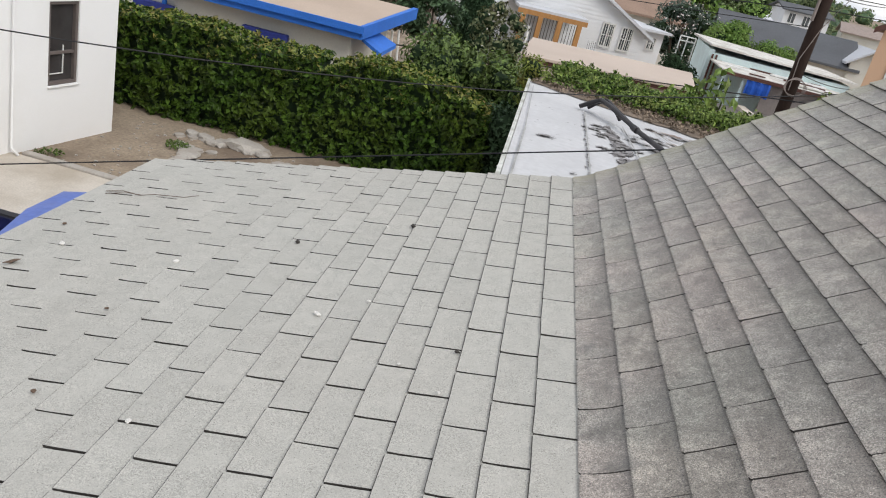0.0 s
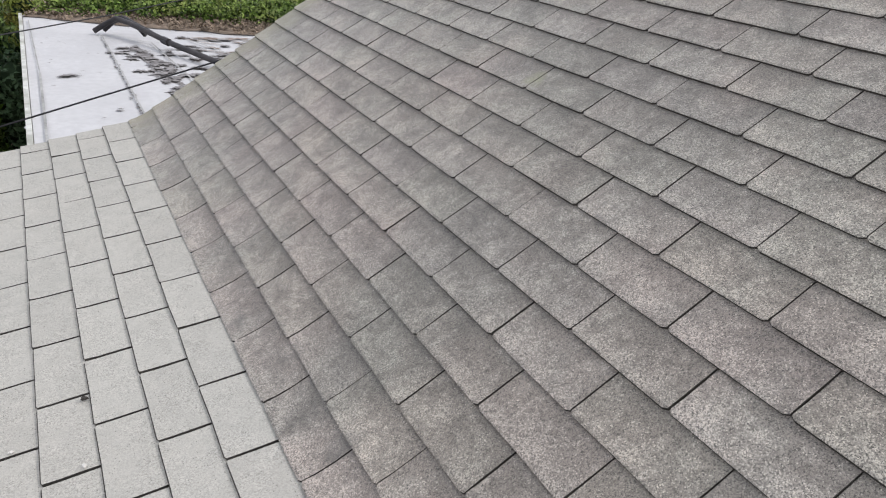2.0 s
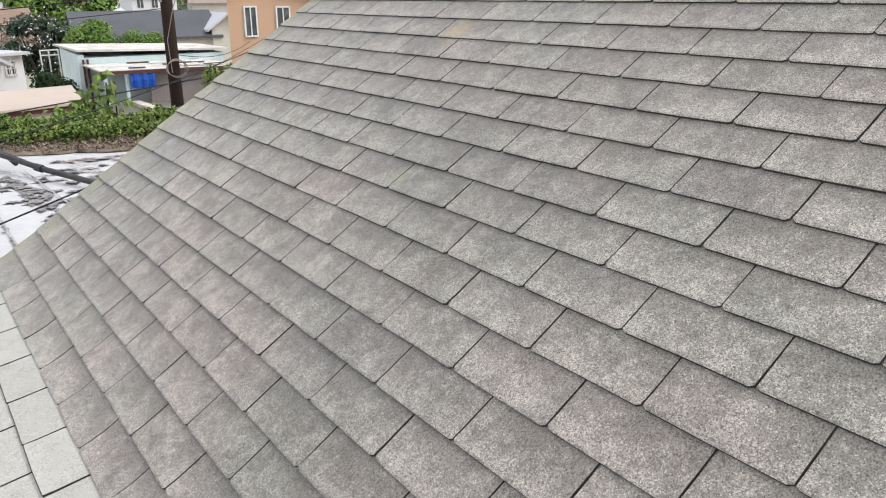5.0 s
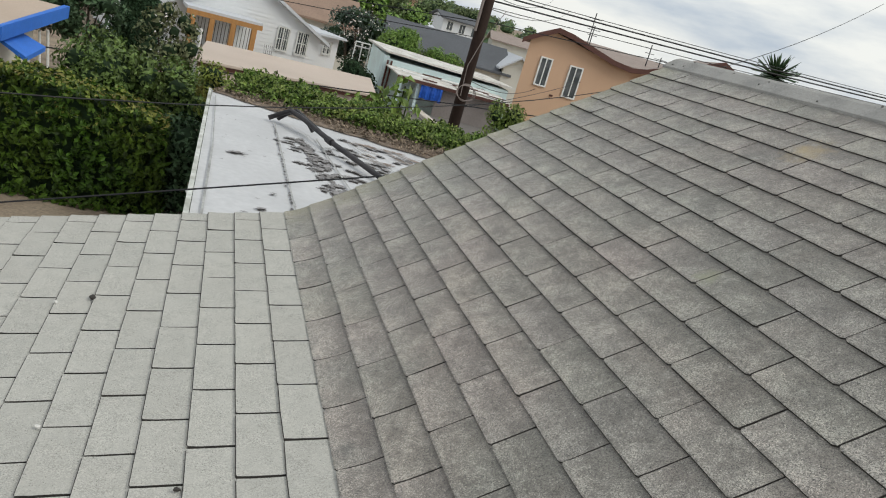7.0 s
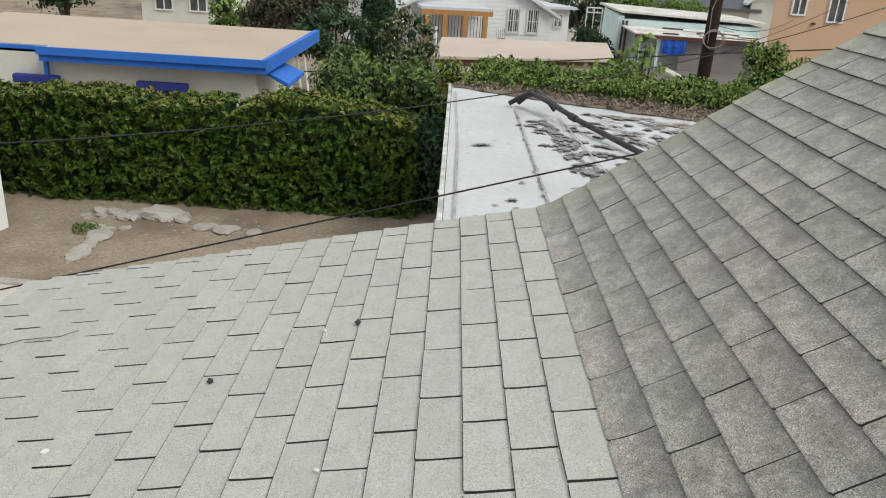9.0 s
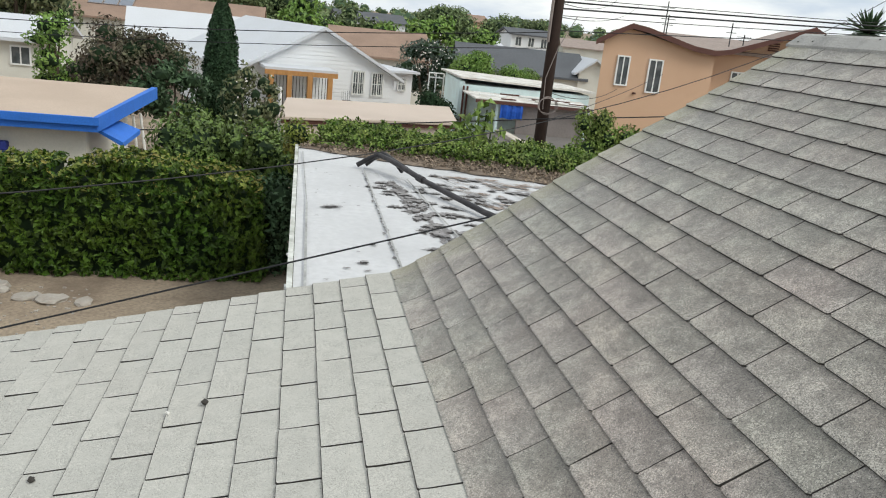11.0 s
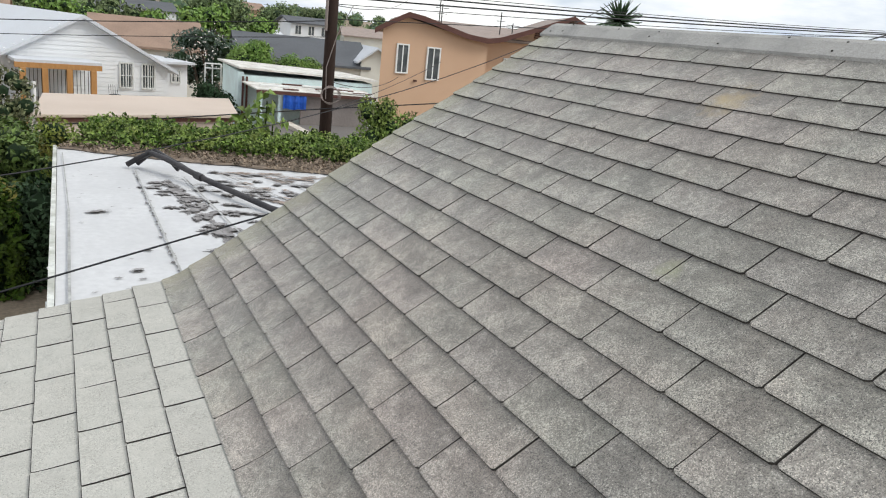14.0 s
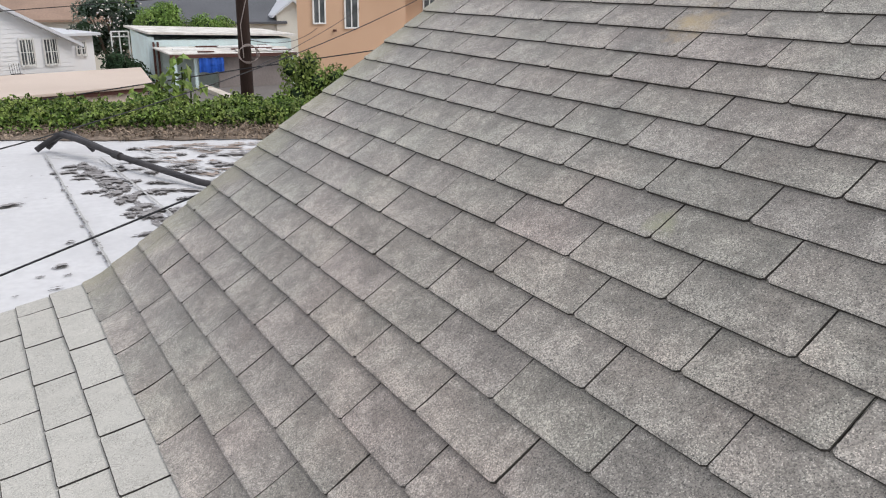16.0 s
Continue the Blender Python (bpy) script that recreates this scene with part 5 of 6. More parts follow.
    pil = thing("gate_pillar", 9.5, 26.2, g, 0, "white gate pillar beside the tan house", "pillar")
    part("shaft", boxes((-0.2, 0.2, -0.2, 0.2, 0, z(-1.98))), M["paint_white"], pil, bevel=0.02)
    part("cap", boxes((-0.35, 0.45, -0.3, 0.3, z(-1.98), z(-1.87))), M["stucco_tan"], pil, bevel=0.02)


teal_shed()


def tan_house():
    g = ground_z(0, 31)
    H = thing("tan_two_storey_house", 13.38, 31.0, g, 0, "two-storey tan stucco house with dark brown eaves", "house")
    z = lambda w: w + 0.4 - g
    prof = [(-1.42, 0.82), (0.15, 1.48), (1.6, 1.15), (3.75, 0.72)]
    bm = bmesh.new()
    a = [bm.verts.new((x, 0, w)) for x, w in [(-1.25, -0.3), (3.9, -0.3)] + [(x, z(w)) for x, w in ((3.9, 0.72), (3.75, 0.72), (1.6, 1.08), (-0.25, 1.46), (-1.25, 0.88))]]
    b = [bm.verts.new((v.co.x + 3.1, 7.0, v.co.z)) for v in a]
    bm.faces.new(a), bm.faces.new(b[::-1])
    for i in range(len(a)):
        j = (i + 1) % len(a)
        bm.faces.new((a[i], a[j], b[j], b[i]))
    bmesh.ops.recalc_face_normals(bm, faces=bm.faces)
    part("wall", bm, M["stucco_tan"], H)
    bm = bmesh.new()
    a = [bm.verts.new((x, 0.9, w)) for x, w in [(3.95, -0.3), (10.5, -0.3), (10.5, z(0.9)), (8.2, z(1.85)), (3.95, z(0.55))]]
    b = [bm.verts.new((v.co.x + 3.1, 8.0, v.co.z)) for v in a]
    bm.faces.new(a), bm.faces.new(b[::-1])
    for i in range(len(a)):
        j = (i + 1) % len(a)
        bm.faces.new((a[i], a[j], b[j], b[i]))
    bmesh.ops.recalc_face_normals(bm, faces=bm.faces)
    part("wall", bm, M["stucco_tan"], H)

    def wave(line, y0, y1, lo, hi, mat, name):
        bm = bmesh.new()
        fr = [[bm.verts.new((x + 0.44 * (y + 0.35), y, z(w) + t)) for x, w in line] for y in (y0, y1) for t in (lo, hi)]
        n = len(line)
        for i in range(n - 1):
            bm.faces.new((fr[0][i], fr[0][i + 1], fr[1][i + 1], fr[1][i])), bm.faces.new((fr[2][i], fr[3][i], fr[3][i + 1], fr[2][i + 1]))
            bm.faces.new((fr[1][i], fr[1][i + 1], fr[3][i + 1], fr[3][i])), bm.faces.new((fr[0][i], fr[2][i], fr[2][i + 1], fr[0][i + 1]))
        for i in (0, n - 1):
            bm.faces.new((fr[0][i], fr[1][i], fr[3][i], fr[2][i]))
        bmesh.ops.recalc_face_normals(bm, faces=bm.faces)
        return part(name, bm, M[mat], H)

    line = [(-1.75, 0.72), (-1.0, 1.14), (-0.25, 1.5), (0.5, 1.4), (1.6, 1.12), (2.7, 0.85), (3.7, 0.74), (4.4, 0.86), (6.2, 1.45), (8.2, 2.16), (9.5, 1.62), (11, 1.0)]
    wave(line, -0.35, -0.22, -0.06, 0.16, "trim_brown", "fascia")
    wave(line, -0.21, 7.6, 0.0, 0.12, "roof_greybrown", "roof")
    bm = bmesh.new()
    q = [(1.2, 0.6, 0.95), (10.5, 0.6, 0.95), (12.0, 5.2, 1.56), (1.9, 5.2, 1.56)]
    hi = [bm.verts.new((x, y, z(w))) for x, y, w in q]
    lo = [bm.verts.new((x, y, z(w) - 0.12)) for x, y, w in q]
    bm.faces.new(hi), bm.faces.new(lo[::-1])
    for i in range(4):
        bm.faces.new((hi[i], hi[(i + 1) % 4], lo[(i + 1) % 4], lo[i]))
    bmesh.ops.recalc_face_normals(bm, faces=bm.faces)
    part("rear_roof", bm, M["roof_greybrown"], H)
    front_window(H, -0.57, 0.02, -0.02, z(-0.93), z(0.33))
    front_window(H, 0.88, 1.55, -0.02, z(-1.13), z(0.3))
    front_window(H, 5.3, 6.0, 0.88, z(-1.3), z(0.1))
    part("wall_lamp", boxes((0.35, 0.47, -0.12, 0.0, z(-1.24), z(-1.16))), M["trim_brown"], H)
    bm = boxes(*[(6.9, 7.4, 0.82, 0.9, z(1.14 + 0.1 * i), z(1.2 + 0.1 * i)) for i in range(4)])
    part("gable_vent", bm, M["trim_brown"], H)
    for x, y, h in ((2.4, 2.0, 1.25), (5.7, 2.2, 1.2), (6.4, 2.2, 0.75), (3.0, 3.5, 1.9)):
        bm = bmesh.new()
        w = z(1.0)
        tube(bm, [(x, y, w - 0.2), (x, y, w + h)], 0.025, 6)
        tube(bm, [(x - 0.35, y, w + h * 0.85), (x + 0.35, y, w + h * 0.85)], 0.014, 5)
        tube(bm, [(x - 0.25, y, w + h * 0.65), (x + 0.25, y, w + h * 0.65)], 0.014, 5)
        part("roof_antenna", bm, M["wire"], H)


tan_house()


def plain_house(name, x, y, w, d, turn, eave, ridge, roof, wall, label, along="x", windows=()):
    g = ground_z(x, y)
    eave, ridge = eave + 0.0085 * y, ridge + 0.0085 * y
    H = thing(name, x, y, g, turn, label, "house")
    bm = bmesh.new()
    gable_wall(bm, -w / 2, w / 2, 0, d, -0.5, eave - g, ridge - g - 0.1, along)
    part("wall", bm, M[wall], H)
    bm = bmesh.new()
    gable_roof(bm, -w / 2, w / 2, 0, d, eave - g - 0.05, ridge - g, 0.4, 0.15, along)
    part("roof", bm, M[roof], H)
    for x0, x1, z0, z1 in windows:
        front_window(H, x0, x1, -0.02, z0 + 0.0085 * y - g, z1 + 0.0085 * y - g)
    return H


plain_house("brown_roofed_house", -11.8, 72, 15.5, 10, 0, -1.6, 0.5, "roof_brown", "wall_cream", "distant house with a broad brown shingle roof")
M["panel_glass"] = material("panel_glass", (0.16, 0.18, 0.22), 0.25, spread=0.1, grain=2, blotch=0.5, blotch_amount=0.2, bump=0, spec=0.6)


def solar_panels():
    """Three panels in a row on the front slope of the broad brown roof."""
    p = thing("solar_panel", -18.1, 74.95, 0.31, 0, "grey-blue solar panel on the brown roof", "solar panel", "solar panels on the roof")
    tilt = Matrix.Rotation(math.atan2(2.15, 5.4), 4, "X")
    for name, bm, mat in (("panel_frame", boxes((-0.6, 0.6, -0.95, -0.9, 0, 0.08), (-0.6, 0.6, 0.9, 0.95, 0, 0.08), (-0.6, -0.55, -0.9, 0.9, 0, 0.08), (0.55, 0.6, -0.9, 0.9, 0, 0.08)), "metal_taupe"),
                          ("panel", boxes((-0.55, 0.55, -0.9, 0.9, 0.01, 0.06)), "panel_glass")):
        part(name, bm, M[mat], p).data.transform(tilt)
    for x in (-16.85, -15.6):
        copy_thing(p, pose(x, 74.95, 0.31))


solar_panels()
plain_house("brown_roofed_house", 5.2, 54, 6.5, 8, 0, -1.75, -0.05, "roof_brown", "wall_cream", "house with a brown shingle roof behind the white house")
plain_house("white_roofed_house", -8.0, 58, 8.0, 7, 8, -2.2, -0.25, "roof_white", "siding_white", "house with a wide white roof beyond the trees")
plain_house("small_white_house", -12.6, 35, 3.6, 5, 4, -1.32, -0.5, "roof_white", "wall_cream", "small pale house with a grey-white roof", windows=((-1.2, -0.4, -2.5, -1.7), (0.3, 1.1, -2.5, -1.7)))
plain_house("slate_roofed_house", 16.5, 58, 9.5, 8, -8, -2.2, -0.45, "roof_slate", "wall_cream", "house with a long dark slate-grey roof")
plain_house("gabled_house", 22.0, 57, 2.4, 6, -6, -1.75, -0.62, "roof_white", "wall_cream", "cream gable with white barge boards", "y")
plain_house("white_storey_house", 27, 92, 5, 6, 0, 0.35, 1.0, "roof_slate", "siding_white", "distant white two-storey house", windows=((-2, -1.2, -1.1, 0), (-0.4, 0.4, -1.1, 0), (1.2, 2, -1.1, 0)))
plain_house("distant_house", 20, 88, 6, 6, 10, -1.6, -0.7, "roof_white", "siding_white", "distant low white house among trees")
plain_house("distant_house", 42, 110, 9, 8, -14, -0.9, 0.2, "roof_greybrown", "wall_cream", "distant cream house with grey-brown roof")
plain_house("distant_house", -40, 120, 12, 9, 6, -0.6, 1.2, "roof_brown", "wall_cream", "distant cream house with brown roof")
plain_house("distant_house", 12, 140, 12, 9, 6, -0.5, 0.9, "roof_slate", "siding_white", "distant pale house with a dark roof")
plain_house("distant_house", 34, 170, 12, 9, 4, 1.2, 2.6, "roof_brown", "stucco_tan", "distant tan house with brown roof")


# ---- trees ----
def cypress(x, y, z, h, r):
    rng = np.random.default_rng(61)
    C = thing("cypress", x, y, z, 0, "slender dark green columnar cypress", "tree")
    bm = bmesh.new()
    tube(bm, [(0, 0, -0.2), (0, 0, h * 0.9)], 0.12, 7, 0.02)
    part("trunk", bm, M["bark"], C)
    pts, nor = [], []
    for i in range(17000):
        t = rng.random() ** 0.8
        a = rng.uniform(0, math.tau)
        q = r * (1 - t) ** 0.55 * min(1, 0.5 + t * 3) * (0.8 + 0.25 * noise.noise(Vector((math.cos(a) * 2, math.sin(a) * 2, t * 8)))) * rng.uniform(0.75, 1.05)
        pts.append((q * math.cos(a), q * math.sin(a), 0.3 + t * (h - 0.3))), nor.append((math.cos(a), math.sin(a), 0.8))
    leaves("crown", pts, nor, 0.11, 62, M["leaf_cypress"], C)
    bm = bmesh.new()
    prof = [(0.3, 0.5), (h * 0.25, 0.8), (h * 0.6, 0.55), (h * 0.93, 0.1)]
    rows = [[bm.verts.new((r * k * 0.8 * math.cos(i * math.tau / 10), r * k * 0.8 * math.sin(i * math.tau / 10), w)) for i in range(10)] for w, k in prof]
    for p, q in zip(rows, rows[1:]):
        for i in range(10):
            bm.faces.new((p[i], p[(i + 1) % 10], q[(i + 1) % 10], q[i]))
    part("shade_crown", bm, M["leaf_shade"], C)


cypress(-2.95, 26, ground_z(0, 26), 1.35 - ground_z(0, 26), 1.1)
gz = ground_z
tree("rose_tree", -1.6, 20, gz(0, 20), -0.2 - gz(0, 20), 0.85, 70, "leaf_olive", 60, 0.13, "olive-green rambling rose with pale flowers", 20, 1.0, 0.25)
rng = np.random.default_rng(71)
tagged(leaves("rose_flowers", [(-1.6 + rng.normal() * 0.4, 19.5 + rng.normal() * 0.2, -0.8 + rng.normal() * 0.4) for _ in range(26)], [(0, -1, 0.3)] * 26, 0.06, 72, M["flower"]), "pale pink rose blossoms", "flowers", kind="stuff")
tree("plum_tree", -5.6, 24, gz(0, 24), 0.35 - gz(0, 24), 1.9, 73, "leaf_plum", 80, 0.13, "dark reddish-green garden tree behind the blue house", 22, 0.9, 0.3)
tree("plum_tree", -3.9, 22.5, gz(0, 24), -0.5 - gz(0, 24), 1.1, 74, "leaf_dark", 45, 0.15, "dark garden tree beside the cypress", 16, 0.9, 0.3)
tree("garden_tree", -8.3, 27, gz(0, 27), 0.35 - gz(0, 27), 1.1, 75, "leaf_bright", 45, 0.16, "light green garden tree", 14, 0.9, 0.35)
tree("garden_tree", -13.6, 26, gz(0, 26), 0.9 - gz(0, 26), 2.0, 76, "leaf_dark", 28, 0.18, "broad dull green garden tree", 18)
tree("flowering_tree", 7.1, 46, gz(0, 46), 0.35 - gz(0, 46), 2.1, 77, "leaf_grey", 26, 0.2, "dark grey-green tree flecked with white blossom", 22, 0.9, 0.3)
rng = np.random.default_rng(78)
tagged(leaves("white_blossom", [(7.1 + rng.normal() * 0.9, 44.6 + rng.normal() * 0.5, -1.1 + rng.normal() * 0.75) for _ in range(90)], [(0, -1, 0.3)] * 90, 0.13, 79, M["flower"]), "white blossom on the grey-green tree", "flowers", kind="stuff")
shrub("clipped_shrub", 7.17, 34, gz(0, 34), lumps(rg, -0.6, 0.6, -0.5, 0.5, 2.8, 4.15, 0.42, 0.58, 26), "leaf_bright", 80, 0.11, 170, "big rounded clipped green shrub behind the shed")
shrub("clipped_shrub", 9.1, 33.5, gz(0, 34), lumps(rg, -0.75, 0.75, -0.4, 0.4, 2.6, 3.75, 0.38, 0.52, 22), "leaf_bright", 82, 0.11, 170, "bright green rounded shrub behind the shed")
shrub("low_hedge", 4.7, 27.7, gz(0, 27.7), [(-0.45 + 0.9 * u + rg.uniform(-0.1, 0.1), rg.uniform(-0.2, 0.5), -1.36 - 0.45 * u - 0.7 * v - gz(0, 27.7), rg.uniform(0.24, 0.36)) for u in (0.0, 0.2, 0.4, 0.6, 0.8, 1.0) for v in (0.0, 0.4, 0.8, 1.2)], "leaf_cypress", 84, 0.11, 120, "dark grey-green hedge by the white house")
for i, (x, y, top, r, kind) in enumerate(((0.5, 66, 1.9, 3.2, "leaf_bright"), (4.0, 70, 1.5, 3.0, "leaf_far"), (8.0, 66, 1.0, 2.8, "leaf_bright"), (11.5, 68, 1.4, 3.2, "leaf_bright"), (14.0, 80, 2.2, 3.6, "leaf_far"), (18.5, 84, 0.8, 3.0, "leaf_bright"),
                                           (-6, 82, 3.0, 4.2, "leaf_far"), (-1.5, 84, 2.6, 4.0, "leaf_far"), (-20, 60, 2.2, 4.0, "leaf_olive"), (-26, 78, 3.0, 5.0, "leaf_far"), (30, 120, 2.4, 4.0, "leaf_far"), (38, 130, 2.6, 4.2, "leaf_far"), (24, 128, 3.0, 4.4, "leaf_far"), (50, 120, 1.6, 4.0, "leaf_far"))):
    tree("distant_tree", x, y, gz(0, y), top + 0.0085 * y - gz(0, y), r, 90 + i, kind, 9, 0.42, "distant rounded green street tree", 16, 0.8, 0.3)


def palm(x, y, z, h):
    P = thing("palm_tree", x, y, z, 0, "distant palm with a round dark crown", "tree")
    bm = bmesh.new()
    tube(bm, [(0, 0, 0), (0.2, 0, h * 0.5), (0, 0, h)], 0.45, 8, 0.35)
    part("trunk", bm, M["bark"], P)
    rng = random.Random(9)
    for i in range(130):
        a, e = rng.uniform(0, math.tau), rng.uniform(-0.55, 1.3)
        bm = bmesh.new()
        L = rng.uniform(2.9, 3.9)
        prev = None
        for k in range(6):
            t = k / 5
            q = L * t
            hx, hz = q * math.cos(e), q * math.sin(e) - 0.35 * t * t
            w = 0.22 * math.sin(math.pi * min(0.97, 0.12 + t * 0.85))
            c = Vector((hx * math.cos(a), hx * math.sin(a), h + hz))
            s = Vector((-math.sin(a), math.cos(a), 0)) * w
            cur = (bm.verts.new(c + s - Vector((0, 0, 0.1))), bm.verts.new(c), bm.verts.new(c - s - Vector((0, 0, 0.1))))
            if prev:
                bm.faces.new((prev[0], cur[0], cur[1], prev[1])), bm.faces.new((prev[1], cur[1], cur[2], prev[2]))
            prev = cur
        part("frond", bm, M["leaf_dark"], P)


palm(70.6, 90, gz(0, 90), 5.7 - gz(0, 90))


def far_woods():
    """Trees and roofs over the far slope, as one mass."""
    rng = np.random.default_rng(120)
    blobs = []
    for i in range(520):
        y = rng.uniform(110, 560)
        x = rng.uniform(-0.75, 0.95) * y
        r = rng.uniform(2.0, 4.4)
        blobs.append((x, y, gz(0, y) + r * 0.6, (r * 1.3, r, r * rng.uniform(0.7, 1.2))))
    p, n = clump_points(rng, blobs, 0.35, 0.7)
    tagged(leaves("far_woods", p, n, 1.7, 121, M["leaf_far"]), "wooded suburban slope in the distance", "woods", kind="stuff")
    bm = bmesh.new()
    blob_core(bm, blobs, 0.85)
    tagged(part("far_woods_mass", bm, M["leaf_dark"]), "dark mass of distant tree crowns", "woods", kind="stuff")


far_woods()


# ---- utility pole and overhead lines ----
def utility_pole():
    g = gz(0, 19)
    P = thing("utility_pole", 5.97, 19, g, 0, "dark brown weathered wooden utility pole", "utility pole")
    bm = bmesh.new()
    tube(bm, [(0, 0, -0.3), (0.01, 0, 4), (0.03, 0, 9.5)], 0.17, 14, 0.13)
    part("shaft", bm, M["wood"], P, smooth=True)
    part("crossarm", boxes((-1.1, 1.1, -0.2, -0.1, 8.6, 8.75)), M["wood"], P)
    bm = bmesh.new()
    tube(bm, [(-0.17, -0.12, 1.05 - g), (-0.16, -0.1, 9)], 0.04, 8)
    part("riser_pipe", bm, M["metal_taupe"], P)
    w = -0.56 - g
    for k in range(4):
        bm = bmesh.new()
        tube(bm, [(0.02 + (0.22 + 0.02 * k) * math.cos(i * math.tau / 20), -0.2 - 0.02 * k, w + (0.24 - 0.015 * k) * math.sin(i * math.tau / 20)) for i in range(21)], 0.008, 5)
        part("cable_coil", bm, M["metal_taupe"], P)
    bm = bmesh.new()
    tube(bm, [(-0.1, -0.22, w - 0.1), (-0.14, -0.24, w + 0.7), (0.1, -0.22, w + 1.5), (0.5, -0.2, w + 2.3)], 0.012, 5)
    part("loose_cable", bm, M["metal_taupe"], P)


utility_pole()


def wire(a, b, sag, r, label):
    pts = []
    for i in range(25):
        t = i / 24
        p = Vector(a).lerp(Vector(b), t)
        p.z -= sag * 4 * t * (1 - t)
        pts.append(p)
    bm = bmesh.new()
    tube(bm, pts, r, 5)
    return tagged(part("overhead_wire", bm, M["wire"]), label, "wire", "overhead wires")


LINE = "thin black overhead service wire"
# one service wire dips across the roof's far edge, two run over the yard, the rest meet the pole; all placed to fit the
# camera's view
wire((-14, 2.76, -3.91), (8.5, 2.76, 2.63), 0.0, 0.0048, LINE)
wire((-7.55, 3.09, -0.345), (16, 16.8, 4.66), 1.79, 0.007, LINE)
wire((-12, 8.2, -1.0), (-5.9, 8.3, -0.55), 0.05, 0.005, LINE)
wire((-8, 18, -2.22), (5.9, 18.85, -0.92), 0.03, 0.016, LINE)
wire((5.9, 18.85, -0.92), (22, 17.5, 1.0), 0.06, 0.016, LINE)
wire((5.95, 18.9, -1.0), (15, 31, 0.1), 0.1, 0.010, LINE)
wire((5.95, 18.9, -0.2), (13, 31, -0.7), 0.3, 0.010, LINE)
wire((-20, 24, 0.2), (5.9, 18.9, 1.3), 0.5, 0.012, LINE)
wire((-22, 30, -0.6), (5.9, 18.9, 0.9), 0.4, 0.010, LINE)
for (za, zb, rr) in ((2.06, 3.21, 0.022), (1.89, 3.18, 0.022), (1.71, 3.08, 0.010), (2.15, 3.28, 0.010), (1.33, 3.18, 0.012)):
    wire((6.0, 19.3, za + 0.02), (32, 19.3, zb + 0.02), 0.12, rr, "bundled black overhead cable against the sky")
for k in range(4):
    wire((6.0, 19.0, 1.7 + 0.35 * k), (26, 60 + 4 * k, 4.2 + 0.8 * k), 0.5, 0.012, LINE)


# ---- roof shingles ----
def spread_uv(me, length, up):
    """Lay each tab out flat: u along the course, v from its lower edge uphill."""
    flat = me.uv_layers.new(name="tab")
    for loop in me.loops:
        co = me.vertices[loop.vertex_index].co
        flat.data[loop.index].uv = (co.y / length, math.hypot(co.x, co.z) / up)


def tab_mesh(name, length, expose, bend, gap, edge, thick, mat, rng):
    """One shingle tab: wedge with a worn lower edge, cut-outs at both sides; length along y, s uphill. Pale tabs carry
    a painted shadow line there.
    """
    bm = bmesh.new()
    up = expose + 0.028
    g = gap / 2 * (rng.uniform(0.6, 1.15) if edge else 1.0)
    corner = 0.006 if edge else 0.003
    rows = [0.0, 0.006 if edge else 0.0028, expose * 0.3, expose * 0.65, up]
    cols = [g, g + corner + 0.004, length * 0.5, length - g - corner - 0.004, length - g]
    th = thick * rng.uniform(0.8, 1.2)
    lift = rng.uniform(0, 0.002)

    def place(s, y, h):
        a0 = -bend / 2
        n = 6
        x = z = 0.0
        for i in range(n):
            a = a0 + bend * min(1.0, (i + 0.5) / n * s / expose)
            x, z = x + s / n * math.cos(a), z + s / n * math.sin(a)
        a = a0 + bend * min(1.0, s / expose)
        return (x - h * math.sin(a), y, z + h * math.cos(a))

    wob = [rng.uniform(-0.0015, 0.0015) for _ in cols]
    ragged = [[rng.uniform(-0.0008, 0.0008) for _ in rows] for _ in (0, 1)]
    top, low = [], []
    for i, s in enumerate(rows):
        h = th * (0.78 if i == 0 else 1.0) * (1 - s / up) + 0.0012 + (lift if i < 2 else 0)
        r = []
        for j, y in enumerate(cols):
            y += ragged[j // 4][i] if j in (0, 4) else 0.0
            ss = s + (wob[j] if i < 2 else 0) + ((corner, corner * 0.45)[i] if i < 2 and j in (0, 4) else 0)
            r.append(bm.verts.new(place(max(ss, -0.002), y, h)))
        top.append(r)
    for j, y in enumerate(cols):
        low.append(bm.verts.new(place(max(0.0, wob[j]) + (corner if j in (0, 4) else 0), y, -0.003)))
    ends = [bm.verts.new(place(up, cols[0], -0.004)), bm.verts.new(place(up, cols[4], -0.004))]
    for a, b in zip(top, top[1:]):
        for j in range(4):
            bm.faces.new((a[j], b[j], b[j + 1], a[j + 1]))
    for j in range(4):
        bm.faces.new((low[j], top[0][j], top[0][j + 1], low[j + 1]))
    bm.faces.new([low[0], ends[0]] + [r[0] for r in top[::-1]])
    bm.faces.new([ends[1], low[4]] + [r[4] for r in top])
    bmesh.ops.recalc_face_normals(bm, faces=bm.faces)
    me = bpy.data.meshes.new(name)
    bm.to_mesh(me)
    bm.free()
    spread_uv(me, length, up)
    me.materials.append(mat)
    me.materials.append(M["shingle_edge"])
    # pale tabs: a thin dark strip paints the shadow line between courses
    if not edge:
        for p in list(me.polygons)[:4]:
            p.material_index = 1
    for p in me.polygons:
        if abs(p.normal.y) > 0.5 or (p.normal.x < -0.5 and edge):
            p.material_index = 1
    return me


SHIFT = (-0.010, 0.012, 0.005, 0.0055, -0.007, 0.004, -0.005, 0.009, 0.004, 0.006, -0.015, 0.006)


